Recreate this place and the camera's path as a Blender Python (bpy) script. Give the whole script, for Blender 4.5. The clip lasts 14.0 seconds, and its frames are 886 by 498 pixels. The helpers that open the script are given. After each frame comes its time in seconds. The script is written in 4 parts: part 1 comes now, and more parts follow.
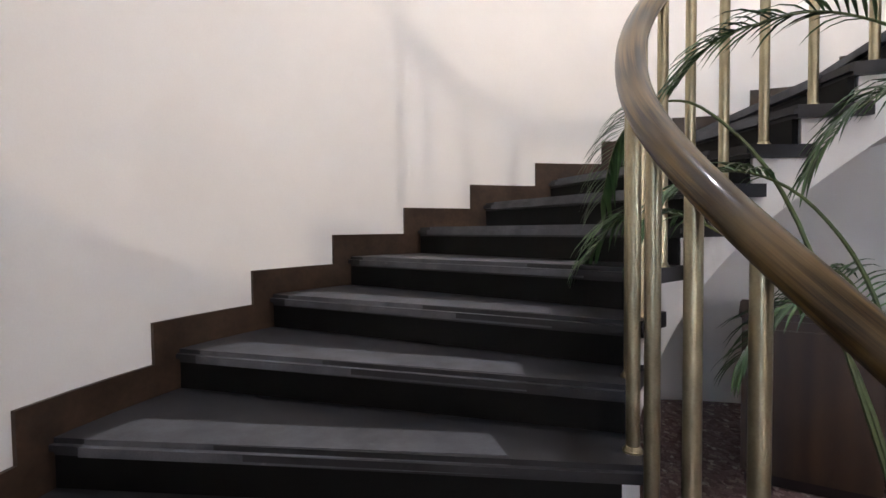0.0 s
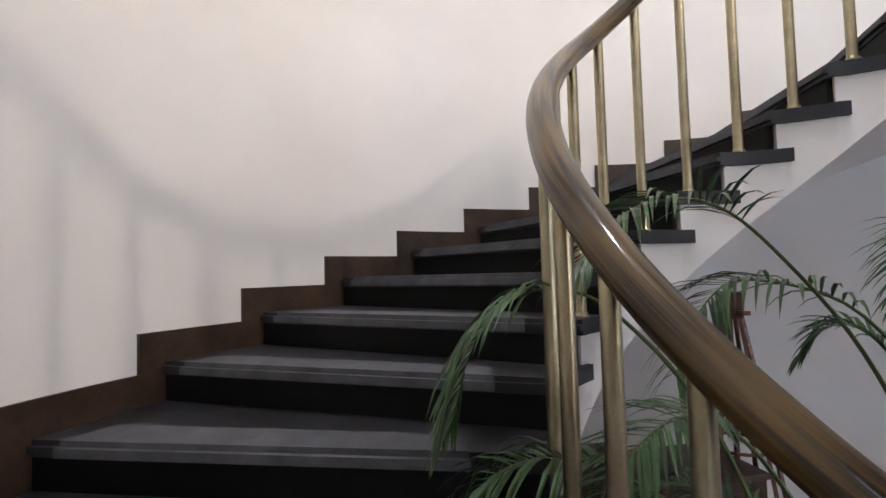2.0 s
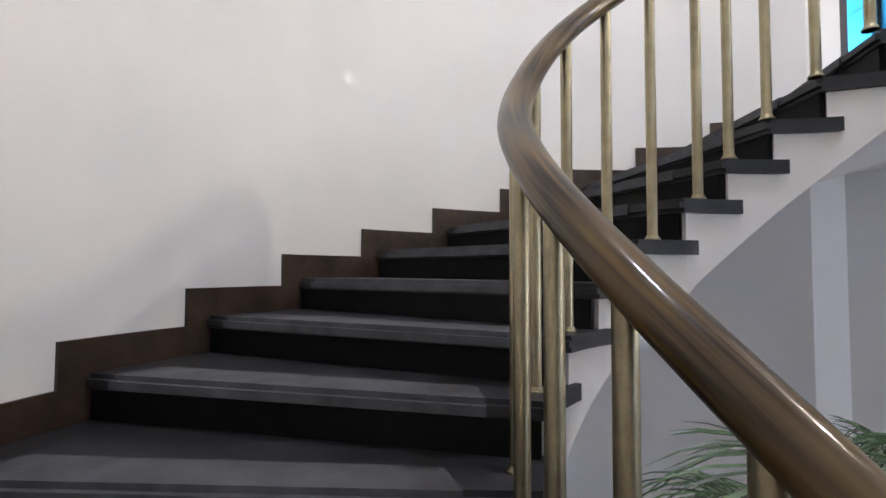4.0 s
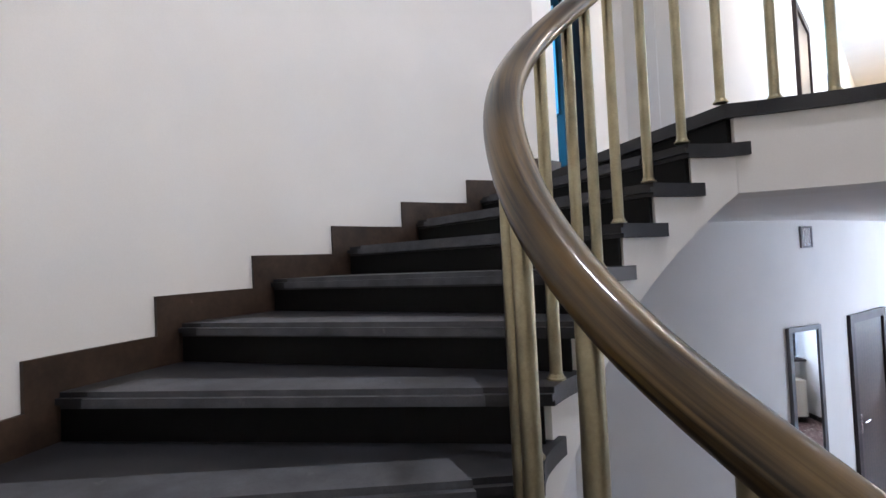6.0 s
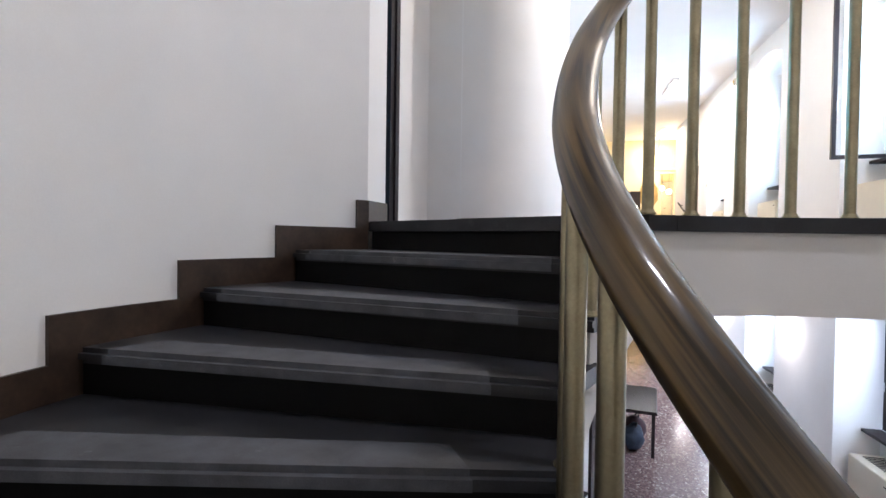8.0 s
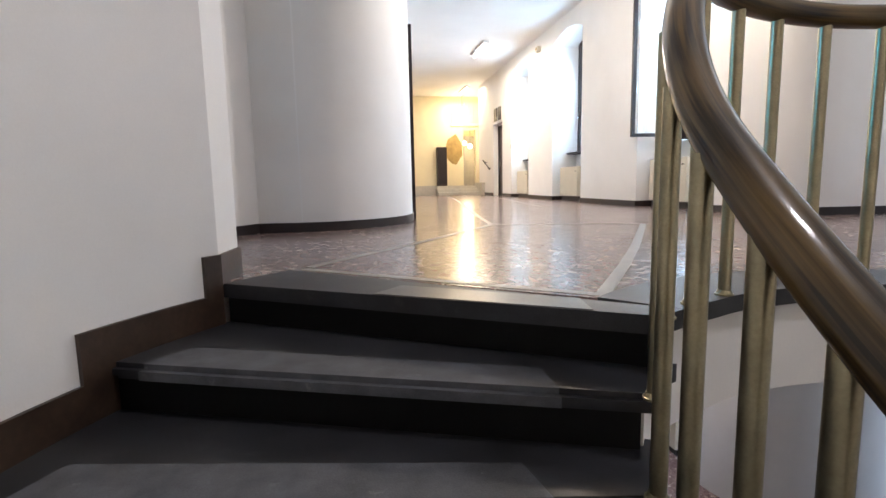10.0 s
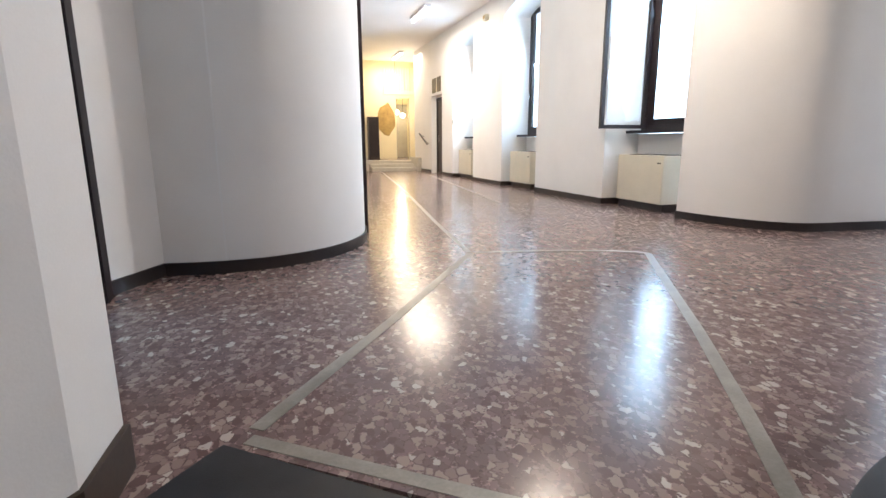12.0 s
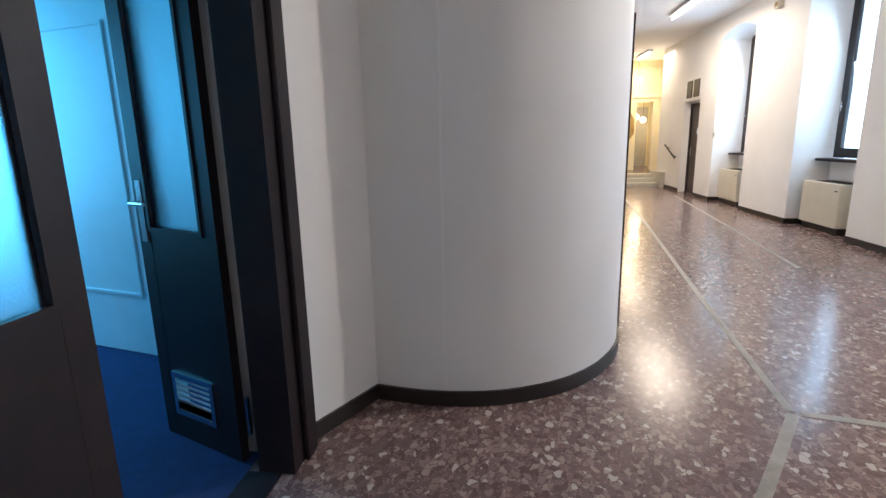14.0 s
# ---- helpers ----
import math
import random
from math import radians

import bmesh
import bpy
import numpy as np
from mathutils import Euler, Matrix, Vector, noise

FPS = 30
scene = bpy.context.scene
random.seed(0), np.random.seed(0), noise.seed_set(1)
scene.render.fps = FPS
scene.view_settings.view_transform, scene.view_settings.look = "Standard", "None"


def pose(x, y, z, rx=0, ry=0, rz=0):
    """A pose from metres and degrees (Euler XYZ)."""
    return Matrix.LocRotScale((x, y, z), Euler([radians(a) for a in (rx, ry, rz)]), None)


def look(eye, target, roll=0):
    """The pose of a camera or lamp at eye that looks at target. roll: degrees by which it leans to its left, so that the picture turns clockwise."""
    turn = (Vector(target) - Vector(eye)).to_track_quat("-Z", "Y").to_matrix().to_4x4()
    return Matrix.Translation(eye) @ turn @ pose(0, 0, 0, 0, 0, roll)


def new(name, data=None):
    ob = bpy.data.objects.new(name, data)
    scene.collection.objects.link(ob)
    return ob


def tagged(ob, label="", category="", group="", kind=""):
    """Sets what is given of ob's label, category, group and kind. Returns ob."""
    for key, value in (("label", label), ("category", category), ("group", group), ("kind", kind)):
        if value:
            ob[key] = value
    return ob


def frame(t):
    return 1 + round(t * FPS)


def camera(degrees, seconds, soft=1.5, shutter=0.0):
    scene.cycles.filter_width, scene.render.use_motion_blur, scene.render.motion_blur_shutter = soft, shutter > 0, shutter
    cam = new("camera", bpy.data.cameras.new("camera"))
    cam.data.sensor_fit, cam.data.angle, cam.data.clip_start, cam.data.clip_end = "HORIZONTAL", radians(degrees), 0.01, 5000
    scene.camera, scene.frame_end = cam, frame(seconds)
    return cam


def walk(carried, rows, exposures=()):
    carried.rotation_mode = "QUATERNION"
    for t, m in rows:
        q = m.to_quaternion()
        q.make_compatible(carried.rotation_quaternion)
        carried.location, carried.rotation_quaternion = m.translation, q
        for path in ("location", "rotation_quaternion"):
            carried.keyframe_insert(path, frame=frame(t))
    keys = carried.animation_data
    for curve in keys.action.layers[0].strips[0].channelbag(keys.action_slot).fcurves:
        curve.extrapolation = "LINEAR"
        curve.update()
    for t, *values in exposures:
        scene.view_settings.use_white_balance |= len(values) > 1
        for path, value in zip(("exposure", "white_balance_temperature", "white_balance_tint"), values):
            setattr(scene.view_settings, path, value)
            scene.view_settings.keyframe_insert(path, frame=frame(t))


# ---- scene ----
cam = camera(82.84, 14.0)
walk(cam, [
    (0, pose(1.707, 0.579, 0.499, 87.71, 0.66, 161.58)),
    (0.5, pose(1.791, 0.290, 0.645, 91.29, 4.23, 148.60)),
    (1, pose(1.747, -0.002, 0.753, 94.39, 2.13, 137.04)),
    (1.5, pose(1.636, -0.238, 0.895, 94.34, 1.08, 130.90)),
    (2, pose(1.579, -0.591, 1.032, 92.72, 1.58, 119.96)),
    (2.5, pose(1.372, -0.851, 1.141, 93.46, 0.05, 111.41)),
    (3, pose(1.196, -1.099, 1.348, 92.16, 2.48, 101.83)),
    (3.5, pose(0.986, -1.291, 1.462, 91.40, 1.92, 90.17)),
    (3.7, pose(0.912, -1.371, 1.504, 92.17, 0.20, 86.67)),
    (4.3, pose(0.644, -1.547, 1.649, 91.99, 0.86, 74.74)),
    (4.9, pose(0.351, -1.667, 1.798, 91.81, 1.52, 62.95)),
    (5.4, pose(0.095, -1.725, 1.928, 91.66, 2.07, 53.48)),
    (6, pose(-0.219, -1.742, 2.090, 91.48, 2.74, 42.81)),
    (6.5, pose(-0.470, -1.701, 2.241, 90.77, 1.52, 36.74)),
    (7, pose(-0.688, -1.639, 2.353, 91.07, 2.11, 30.35)),
    (7.5, pose(-0.866, -1.427, 2.458, 90.73, 1.93, 21.43)),
    (7.7, pose(-0.963, -1.369, 2.533, 89.98, -0.29, 17.67)),
    (8.2, pose(-1.158, -1.245, 2.665, 88.16, -0.12, 11.12)),
    (8.7, pose(-1.329, -1.104, 2.799, 86.34, 0.04, 5.09)),
    (9.3, pose(-1.509, -0.904, 2.958, 84.15, 0.24, -1.73)),
    (9.8, pose(-1.642, -0.703, 3.087, 82.33, 0.40, -7.27)),
    (10, pose(-1.660, -0.628, 3.132, 82.57, 1.18, -9.34)),
    (10.2, pose(-1.679, -0.469, 3.179, 83.45, 2.84, -11.99)),
    (10.5, pose(-1.702, -0.332, 3.256, 83.32, 1.08, -13.75)),
    (11, pose(-1.771, -0.065, 3.387, 82.57, 2.34, -18.38)),
    (11.5, pose(-1.772, 0.185, 3.478, 80.93, 1.07, -23.42)),
    (12, pose(-1.812, 0.475, 3.578, 78.14, 0.24, -17.95)),
    (12.5, pose(-1.819, 0.715, 3.728, 77.84, 1.81, -16.96)),
    (13, pose(-1.792, 1.032, 3.864, 79.04, 1.38, -14.48)),
    (13.5, pose(-1.829, 1.296, 3.981, 78.48, 1.58, -3.91)),
    (14, pose(-1.887, 1.615, 4.135, 77.75, 1.21, 6.63)),
], exposures=[(0, 1.82, 6750, 20), (1.5, 1.52, 6700, 20), (3.5, 1.27, 6450, 19), (6, 0.97, 6300, 19), (7.5, 0.82, 6250, 19), (9.8, 0.54, 6650, 19), (13, 0.2, 6600, 19), (14, -0.02, 6550, 20)])

# ---------------------------------------------------------------- light
world = bpy.data.worlds.new("world")
scene.world = world
world.use_nodes = True
wn = world.node_tree
sky = wn.nodes.new("ShaderNodeTexSky")
sky.sky_type = 'NISHITA'
sky.sun_disc = False
sky.sun_elevation = radians(38)
sky.sun_rotation = radians(200)
wn.links.new(sky.outputs[0], wn.nodes["Background"].inputs[0])
wn.nodes["Background"].inputs[1].default_value = 0.15

LAND = 2.72            # upper floor
LOW = -0.85            # lower floor
CEIL = 6.45
SOFF = 2.33            # ceiling of the lower floor
R = 2.79               # stair wall radius
H = 0.17
DT = 10.989
A0 = -38.01


def area(name, loc, target, sx, sy, power, color):
    data = bpy.data.lights.new(name, 'AREA')
    data.shape, data.size, data.size_y = 'RECTANGLE', sx, sy
    data.energy, data.color = power, color
    ob = new(name, data)
    ob.matrix_world = look(loc, target)
    return ob


def bulb(name, loc, power, color, size=0.08):
    data = bpy.data.lights.new(name, 'POINT')
    data.energy, data.color, data.shadow_soft_size = power, color, size
    ob = new(name, data)
    ob.location = loc
    return ob


# daylight in the window openings, upper corridor and lower corridor
for y in (5.9, 9.35, 12.45):
    area("window_light", (3.22, y, LAND + 2.1), (0, y, LAND + 1.2), 1.2, 2.0, 52, (0.45, 0.75, 1.0))
for y, power in ((5.9, 20), (9.35, 62), (12.45, 75)):
    area("window_light", (3.22, y, LOW + 1.9), (0, y, LOW + 0.8), 1.2, 1.6, power, (0.62, 0.80, 1.0))
# fill lamp in an out-of-view opening added to the passage wall
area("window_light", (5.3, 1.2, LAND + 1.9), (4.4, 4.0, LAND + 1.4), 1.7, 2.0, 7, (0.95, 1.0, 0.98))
# unseen blue lamp standing in for whatever lights the side room
area("window_light", (-6.4, 4.3, LAND + 1.7), (-3, 4.0, LAND + 1.2), 1.1, 1.6, 74, (0.03, 0.52, 1.0))
# lamp over the stairwell, corridor tubes, globe lamps
area("lamp_light", (0.1, -0.1, CEIL - 0.12), (0.1, -0.1, 0), 0.50, 0.12, 33, (0.88, 0.93, 1.0))
bulb("lamp_light", (0.86, 4.87, CEIL - 0.20), 158, (1.0, 0.90, 0.72), 0.05)
TUBES = [(1.40, 12.0, 122), (2.12, 17.4, 60)]
for x, y, power in TUBES:
    area("lamp_light", (x, y, CEIL - 0.155), (x, y, 0), 0.9, 2.6, power, (1.0, 0.89, 0.68))
GLOBES = [(2.52, 4.90, 1.15), (2.50, 8.1, 1.17), (2.50, 11.3, 1.22), (2.50, 14.6, 1.22)]
for x, y, z in GLOBES:
    bulb("lamp_light", (x - 0.12, y, z), 20 if y < 6 else 14, (1.0, 0.93, 0.86), 0.11)

# ---------------------------------------------------------------- materials


def nodes_of(name):
    m = bpy.data.materials.new(name)
    m.use_nodes = True
    return m, m.node_tree, m.node_tree.nodes["Principled BSDF"]


def ramp(nt, fac, stops):
    r = nt.nodes.new("ShaderNodeValToRGB")
    e = r.color_ramp.elements
    while len(e) < len(stops):
        e.new(0.5)
    for i, (p, c) in enumerate(stops):
        e[i].position, e[i].color = p, (*c, 1)
    nt.links.new(fac, r.inputs[0])
    return r


def coords(nt, scale=(1, 1, 1), kind="Object"):
    c = nt.nodes.new("ShaderNodeTexCoord")
    mp = nt.nodes.new("ShaderNodeMapping")
    mp.inputs["Scale"].default_value = scale
    nt.links.new(c.outputs[kind], mp.inputs[0])
    return mp.outputs[0]


def noise_tex(nt, vec, scale, detail=4, rough=0.55):
    n = nt.nodes.new("ShaderNodeTexNoise")
    n.inputs["Scale"].default_value, n.inputs["Detail"].default_value = scale, detail
    n.inputs["Roughness"].default_value = rough
    nt.links.new(vec, n.inputs["Vector"])
    return n.outputs[0]


def bump(nt, bsdf, height, strength, distance=0.01):
    b = nt.nodes.new("ShaderNodeBump")
    b.inputs["Strength"].default_value, b.inputs["Distance"].default_value = strength, distance
    nt.links.new(height, b.inputs["Height"])
    nt.links.new(b.outputs[0], bsdf.inputs["Normal"])


def mix(nt, fac, a, b, mode='MIX'):
    m = nt.nodes.new("ShaderNodeMixRGB")
    m.blend_type = mode
    for i, v in enumerate((fac, a, b)):
        if hasattr(v, "links"):
            nt.links.new(v, m.inputs[i])
        else:
            m.inputs[i].default_value = v if i == 0 else (*v, 1)
    return m.outputs[0]


def simple(name, base, rough=0.5, metal=0.0, vary=0.12, scale=6.0, fine=90.0, bumps=0.08, rvary=0.1, coat=0.0, spec=0.5, scuff=None):
    """Paint, metal or stone with broad stains, fine grain and a little relief."""
    m, nt, b = nodes_of(name)
    v = coords(nt)
    broad, grain = noise_tex(nt, v, scale, 5), noise_tex(nt, v, fine, 3)
    lo, hi = [c * (1 - vary) for c in base], [min(1, c * (1 + vary * 0.6)) for c in base]
    c1 = ramp(nt, broad, [(0.3, lo), (0.7, hi)]).outputs[0]
    c2 = ramp(nt, grain, [(0.3, [1 - vary * 0.6] * 3), (0.7, (1, 1, 1))]).outputs[0]
    c3 = mix(nt, 1.0, c1, c2, 'MULTIPLY')
    if scuff:
        size, amount, tone = scuff
        worn = ramp(nt, noise_tex(nt, v, size, 8, 0.7), [(amount, (0, 0, 0)), (amount + 0.09, (1, 1, 1))]).outputs[0]
        c3 = mix(nt, worn, c3, tone)
    nt.links.new(c3, b.inputs["Base Color"])
    rr = nt.nodes.new("ShaderNodeMapRange")
    rr.inputs[3].default_value, rr.inputs[4].default_value = max(0.02, rough - rvary), min(1, rough + rvary)
    nt.links.new(broad, rr.inputs[0])
    nt.links.new(rr.outputs[0], b.inputs["Roughness"])
    b.inputs["Metallic"].default_value = metal
    b.inputs["Specular IOR Level"].default_value = spec
    b.inputs["Coat Weight"].default_value = coat
    if bumps:
        bump(nt, b, grain, bumps, 0.004)
    return m


def wood(name, dark, light, rough=0.3, scale=(3, 3, 30), coat=0.0, kind="Object"):
    m, nt, b = nodes_of(name)
    v = coords(nt, scale, kind)
    n1 = noise_tex(nt, v, 2.2, 6, 0.6)
    w = nt.nodes.new("ShaderNodeTexWave")
    w.inputs["Scale"].default_value, w.inputs["Distortion"].default_value = 1.1, 5.0
    w.inputs["Detail"].default_value = 3
    nt.links.new(v, w.inputs[0])
    f = mix(nt, 0.18, n1, w.outputs[0])
    mid = [(a + c) / 2 for a, c in zip(dark, light)]
    c = ramp(nt, f, [(0.36, dark), (0.5, mid), (0.66, light)]).outputs[0]
    nt.links.new(c, b.inputs["Base Color"])
    b.inputs["Roughness"].default_value = rough
    b.inputs["Coat Weight"].default_value = coat
    b.inputs["Coat Roughness"].default_value = 0.09
    bump(nt, b, f, 0.06, 0.003)
    return m


def glow(name, color, strength):
    m, nt, b = nodes_of(name)
    b.inputs["Base Color"].default_value = (*color, 1)
    b.inputs["Emission Color"].default_value = (*color, 1)
    b.inputs["Emission Strength"].default_value = strength
    return m


def terrazzo(name, chips, paste, gloss):
    """Polished slab with marble chips of several sizes set in a darker paste."""
    m, nt, b = nodes_of(name)
    v = coords(nt)
    big = nt.nodes.new("ShaderNodeTexVoronoi")
    big.inputs["Scale"].default_value = 37
    wob = noise_tex(nt, v, 30, 2)
    vv = nt.nodes.new("ShaderNodeMixRGB")
    vv.inputs[0].default_value = 0.035
    nt.links.new(coords(nt, (1, 0.72, 1)), vv.inputs[1])
    nt.links.new(wob, vv.inputs[2])
    nt.links.new(vv.outputs[0], big.inputs["Vector"])
    sep = nt.nodes.new("ShaderNodeSeparateColor")
    nt.links.new(big.outputs["Color"], sep.inputs[0])
    col = ramp(nt, sep.outputs[0], chips)
    col.color_ramp.interpolation = 'CONSTANT'
    edge = nt.nodes.new("ShaderNodeTexVoronoi")
    edge.feature = 'DISTANCE_TO_EDGE'
    edge.inputs["Scale"].default_value = 37
    nt.links.new(vv.outputs[0], edge.inputs["Vector"])
    em = ramp(nt, edge.outputs["Distance"], [(0.03, (0, 0, 0)), (0.09, (1, 1, 1))]).outputs[0]
    small = nt.nodes.new("ShaderNodeTexVoronoi")
    small.inputs["Scale"].default_value = 95
    nt.links.new(v, small.inputs["Vector"])
    sep2 = nt.nodes.new("ShaderNodeSeparateColor")
    nt.links.new(small.outputs["Color"], sep2.inputs[0])
    speck = ramp(nt, sep2.outputs[1], [(0.0, paste), (0.75, [c * 1.7 for c in paste]), (0.9, [min(1, c * 3.2) for c in paste])])
    base = mix(nt, em, speck.outputs[0], col.outputs[0])
    worn = ramp(nt, noise_tex(nt, v, 0.9, 4), [(0.3, (0.82, 0.82, 0.84)), (0.7, (1, 1, 1))]).outputs[0]
    nt.links.new(mix(nt, 1.0, base, worn, 'MULTIPLY'), b.inputs["Base Color"])
    rr = nt.nodes.new("ShaderNodeMapRange")
    rr.inputs[3].default_value, rr.inputs[4].default_value = gloss, gloss + 0.10
    b.inputs["Specular IOR Level"].default_value = 0.32
    nt.links.new(noise_tex(nt, v, 2.5, 5), rr.inputs[0])
    nt.links.new(rr.outputs[0], b.inputs["Roughness"])
    bump(nt, b, noise_tex(nt, v, 5, 2), 0.03, 0.01)
    return m


M_WALL = simple("plaster_white", (0.80, 0.78, 0.75), 0.75, vary=0.05, scale=1.3, fine=140, bumps=0.12)
M_CEIL = simple("ceiling_paint", (0.83, 0.82, 0.80), 0.8, vary=0.04, scale=1.0, fine=120)
M_STONE = simple("black_stone", (0.025, 0.0255, 0.030), 0.46, vary=0.5, scale=5, fine=220, bumps=0.12, spec=0.4, scuff=(9, 0.6, (0.03, 0.03, 0.032)))
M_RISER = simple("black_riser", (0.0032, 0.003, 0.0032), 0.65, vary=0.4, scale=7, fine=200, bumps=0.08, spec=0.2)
M_MAT = simple("worn_rubber", (0.088, 0.092, 0.106), 0.75, vary=0.4, scale=9, fine=260, bumps=0.3, scuff=(14, 0.63, (0.13, 0.13, 0.14)))
M_MATL = simple("landing_strip", (0.05, 0.047, 0.043), 0.35, vary=0.45, scale=6, fine=200, bumps=0.1, scuff=(10, 0.66, (0.12, 0.115, 0.10)))
M_SKIRT = simple("skirting_walnut", (0.052, 0.031, 0.02), 0.42, vary=0.5, scale=7, fine=45, bumps=0.06, scuff=(16, 0.70, (0.16, 0.13, 0.10)))
M_RAIL = wood("rail_walnut", (0.020, 0.0115, 0.004), (0.118, 0.072, 0.024), 0.40, (0.8, 9, 1), coat=0.65, kind="UV")
M_RAIL.node_tree.nodes["Principled BSDF"].inputs["Specular IOR Level"].default_value = 0.15
M_BRASS = simple("aged_brass", (0.43, 0.375, 0.245), 0.34, metal=1.0, vary=0.25, scale=9, fine=150, bumps=0.03)
M_BASE = simple("baseboard_dark", (0.022, 0.015, 0.014), 0.35, vary=0.3, scale=6)
M_FRAME = simple("dark_stained_frame", (0.019, 0.012, 0.014), 0.48, spec=0.35, vary=0.35, scale=8, fine=60)
M_TERR = terrazzo("terrazzo", [(0.0, (0.17, 0.112, 0.105)), (0.3, (0.26, 0.18, 0.16)), (0.5, (0.13, 0.08, 0.078)),
                               (0.66, (0.33, 0.25, 0.22)), (0.80, (0.21, 0.135, 0.125)), (0.93, (0.48, 0.41, 0.36))],
                  (0.105, 0.068, 0.064), 0.15)
M_TAPE = simple("joint_strip", (0.27, 0.245, 0.21), 0.4, vary=0.3, scale=10)
M_RADI = simple("radiator_cream", (0.62, 0.57, 0.46), 0.45, vary=0.06, scale=3, bumps=0.02)
M_BLUE = simple("carpet_blue", (0.010, 0.028, 0.11), 0.95, vary=0.3, scale=14, fine=300, bumps=0.5)
M_DOORW = simple("door_white", (0.72, 0.73, 0.74), 0.45, vary=0.04, scale=4)
M_SKY = glow("window_brightness", (0.62, 0.82, 1.0), 3.2)
M_SKYB = glow("window_blue_daylight", (0.55, 0.76, 1.0), 3.0)
M_LAMP = glow("lamp_warm", (1.0, 0.80, 0.45), 9.0)
M_LAMPW = glow("lamp_white", (1.0, 0.93, 0.82), 9.0)
M_GREYB = simple("switch_grey", (0.35, 0.34, 0.32), 0.4, vary=0.1)
M_CHROME = simple("chrome", (0.7, 0.7, 0.72), 0.18, metal=1.0, vary=0.1, bumps=0.0)

# ---------------------------------------------------------------- mesh helpers


def done(bm, name, mat, smooth=None):
    bmesh.ops.recalc_face_normals(bm, faces=bm.faces)
    me = bpy.data.meshes.new(name)
    bm.to_mesh(me)
    bm.free()
    me.materials.append(mat)
    if smooth is not None:
        me.shade_smooth()
        me.set_sharp_from_angle(angle=radians(smooth))
    return me


def part(name, bm, mat, parent=None, label="", smooth=None):
    ob = new(name, done(bm, name, mat, smooth))
    if parent:
        ob.parent = parent
    if label:
        ob["label"] = label
    return ob


def thing(name, label, category, group="", kind="", loc=(0, 0, 0), rz=0):
    ob = new(name)
    ob.empty_display_size = 0.1
    ob.matrix_world = pose(*loc, 0, 0, rz)
    return tagged(ob, label, category, group, kind)


def box(x0, x1, y0, y1, z0, z1, bevel=0.0, bm=None):
    own = bm is None
    bm = bm or bmesh.new()
    ps = [bm.verts.new((x, y, z)) for z in (z0, z1) for x, y in ((x0, y0), (x1, y0), (x1, y1), (x0, y1))]
    for f in ((3, 2, 1, 0), (4, 5, 6, 7), (0, 1, 5, 4), (1, 2, 6, 5), (2, 3, 7, 6), (3, 0, 4, 7)):
        bm.faces.new([ps[i] for i in f])
    if bevel and own:
        bmesh.ops.bevel(bm, geom=list(bm.edges), offset=bevel, segments=2, affect='EDGES')
    return bm


def prism(poly, z0, z1, bm=None):
    """A plan outline raised from z0 to z1; either may be a function of the corner's number."""
    bm = bm or bmesh.new()
    g0 = z0 if callable(z0) else (lambda i: z0)
    g1 = z1 if callable(z1) else (lambda i: z1)
    lo = [bm.verts.new((x, y, g0(i))) for i, (x, y) in enumerate(poly)]
    hi = [bm.verts.new((x, y, g1(i))) for i, (x, y) in enumerate(poly)]
    n = len(poly)
    for i in range(n):
        bm.faces.new((lo[i], lo[(i + 1) % n], hi[(i + 1) % n], hi[i]))
    bm.faces.new(lo[::-1])
    bm.faces.new(hi)
    return bm


def band(inner, outer, z0, z1, bm=None):
    """A strip between two plan lines with as many corners, raised from z0 to z1 (numbers or functions of the corner's number)."""
    bm = bm or bmesh.new()
    g0 = z0 if callable(z0) else (lambda i: z0)
    g1 = z1 if callable(z1) else (lambda i: z1)
    rings = []
    for i, (a, b) in enumerate(zip(inner, outer)):
        rings.append([bm.verts.new((*a, g0(i))), bm.verts.new((*b, g0(i))), bm.verts.new((*b, g1(i))), bm.verts.new((*a, g1(i)))])
    for p, q in zip(rings, rings[1:]):
        for i in range(4):
            bm.faces.new((p[i], p[(i + 1) % 4], q[(i + 1) % 4], q[i]))
    bm.faces.new(rings[0])
    bm.faces.new(rings[-1][::-1])
    return bm


def pol(r, a):
    return (r * math.cos(radians(a)), r * math.sin(radians(a)))


def arc(r, a0, a1, n, cx=0.0, cy=0.0):
    return [(cx + pol(r, a0 + (a1 - a0) * i / n)[0], cy + pol(r, a0 + (a1 - a0) * i / n)[1]) for i in range(n + 1)]


def offset(line, d):
    """The plan line moved d to its left."""
    out = []
    for i, p in enumerate(line):
        a, b = Vector(line[max(0, i - 1)]), Vector(line[min(len(line) - 1, i + 1)])
        t = (b - a).normalized()
        out.append((p[0] - t.y * d, p[1] + t.x * d))
    return out


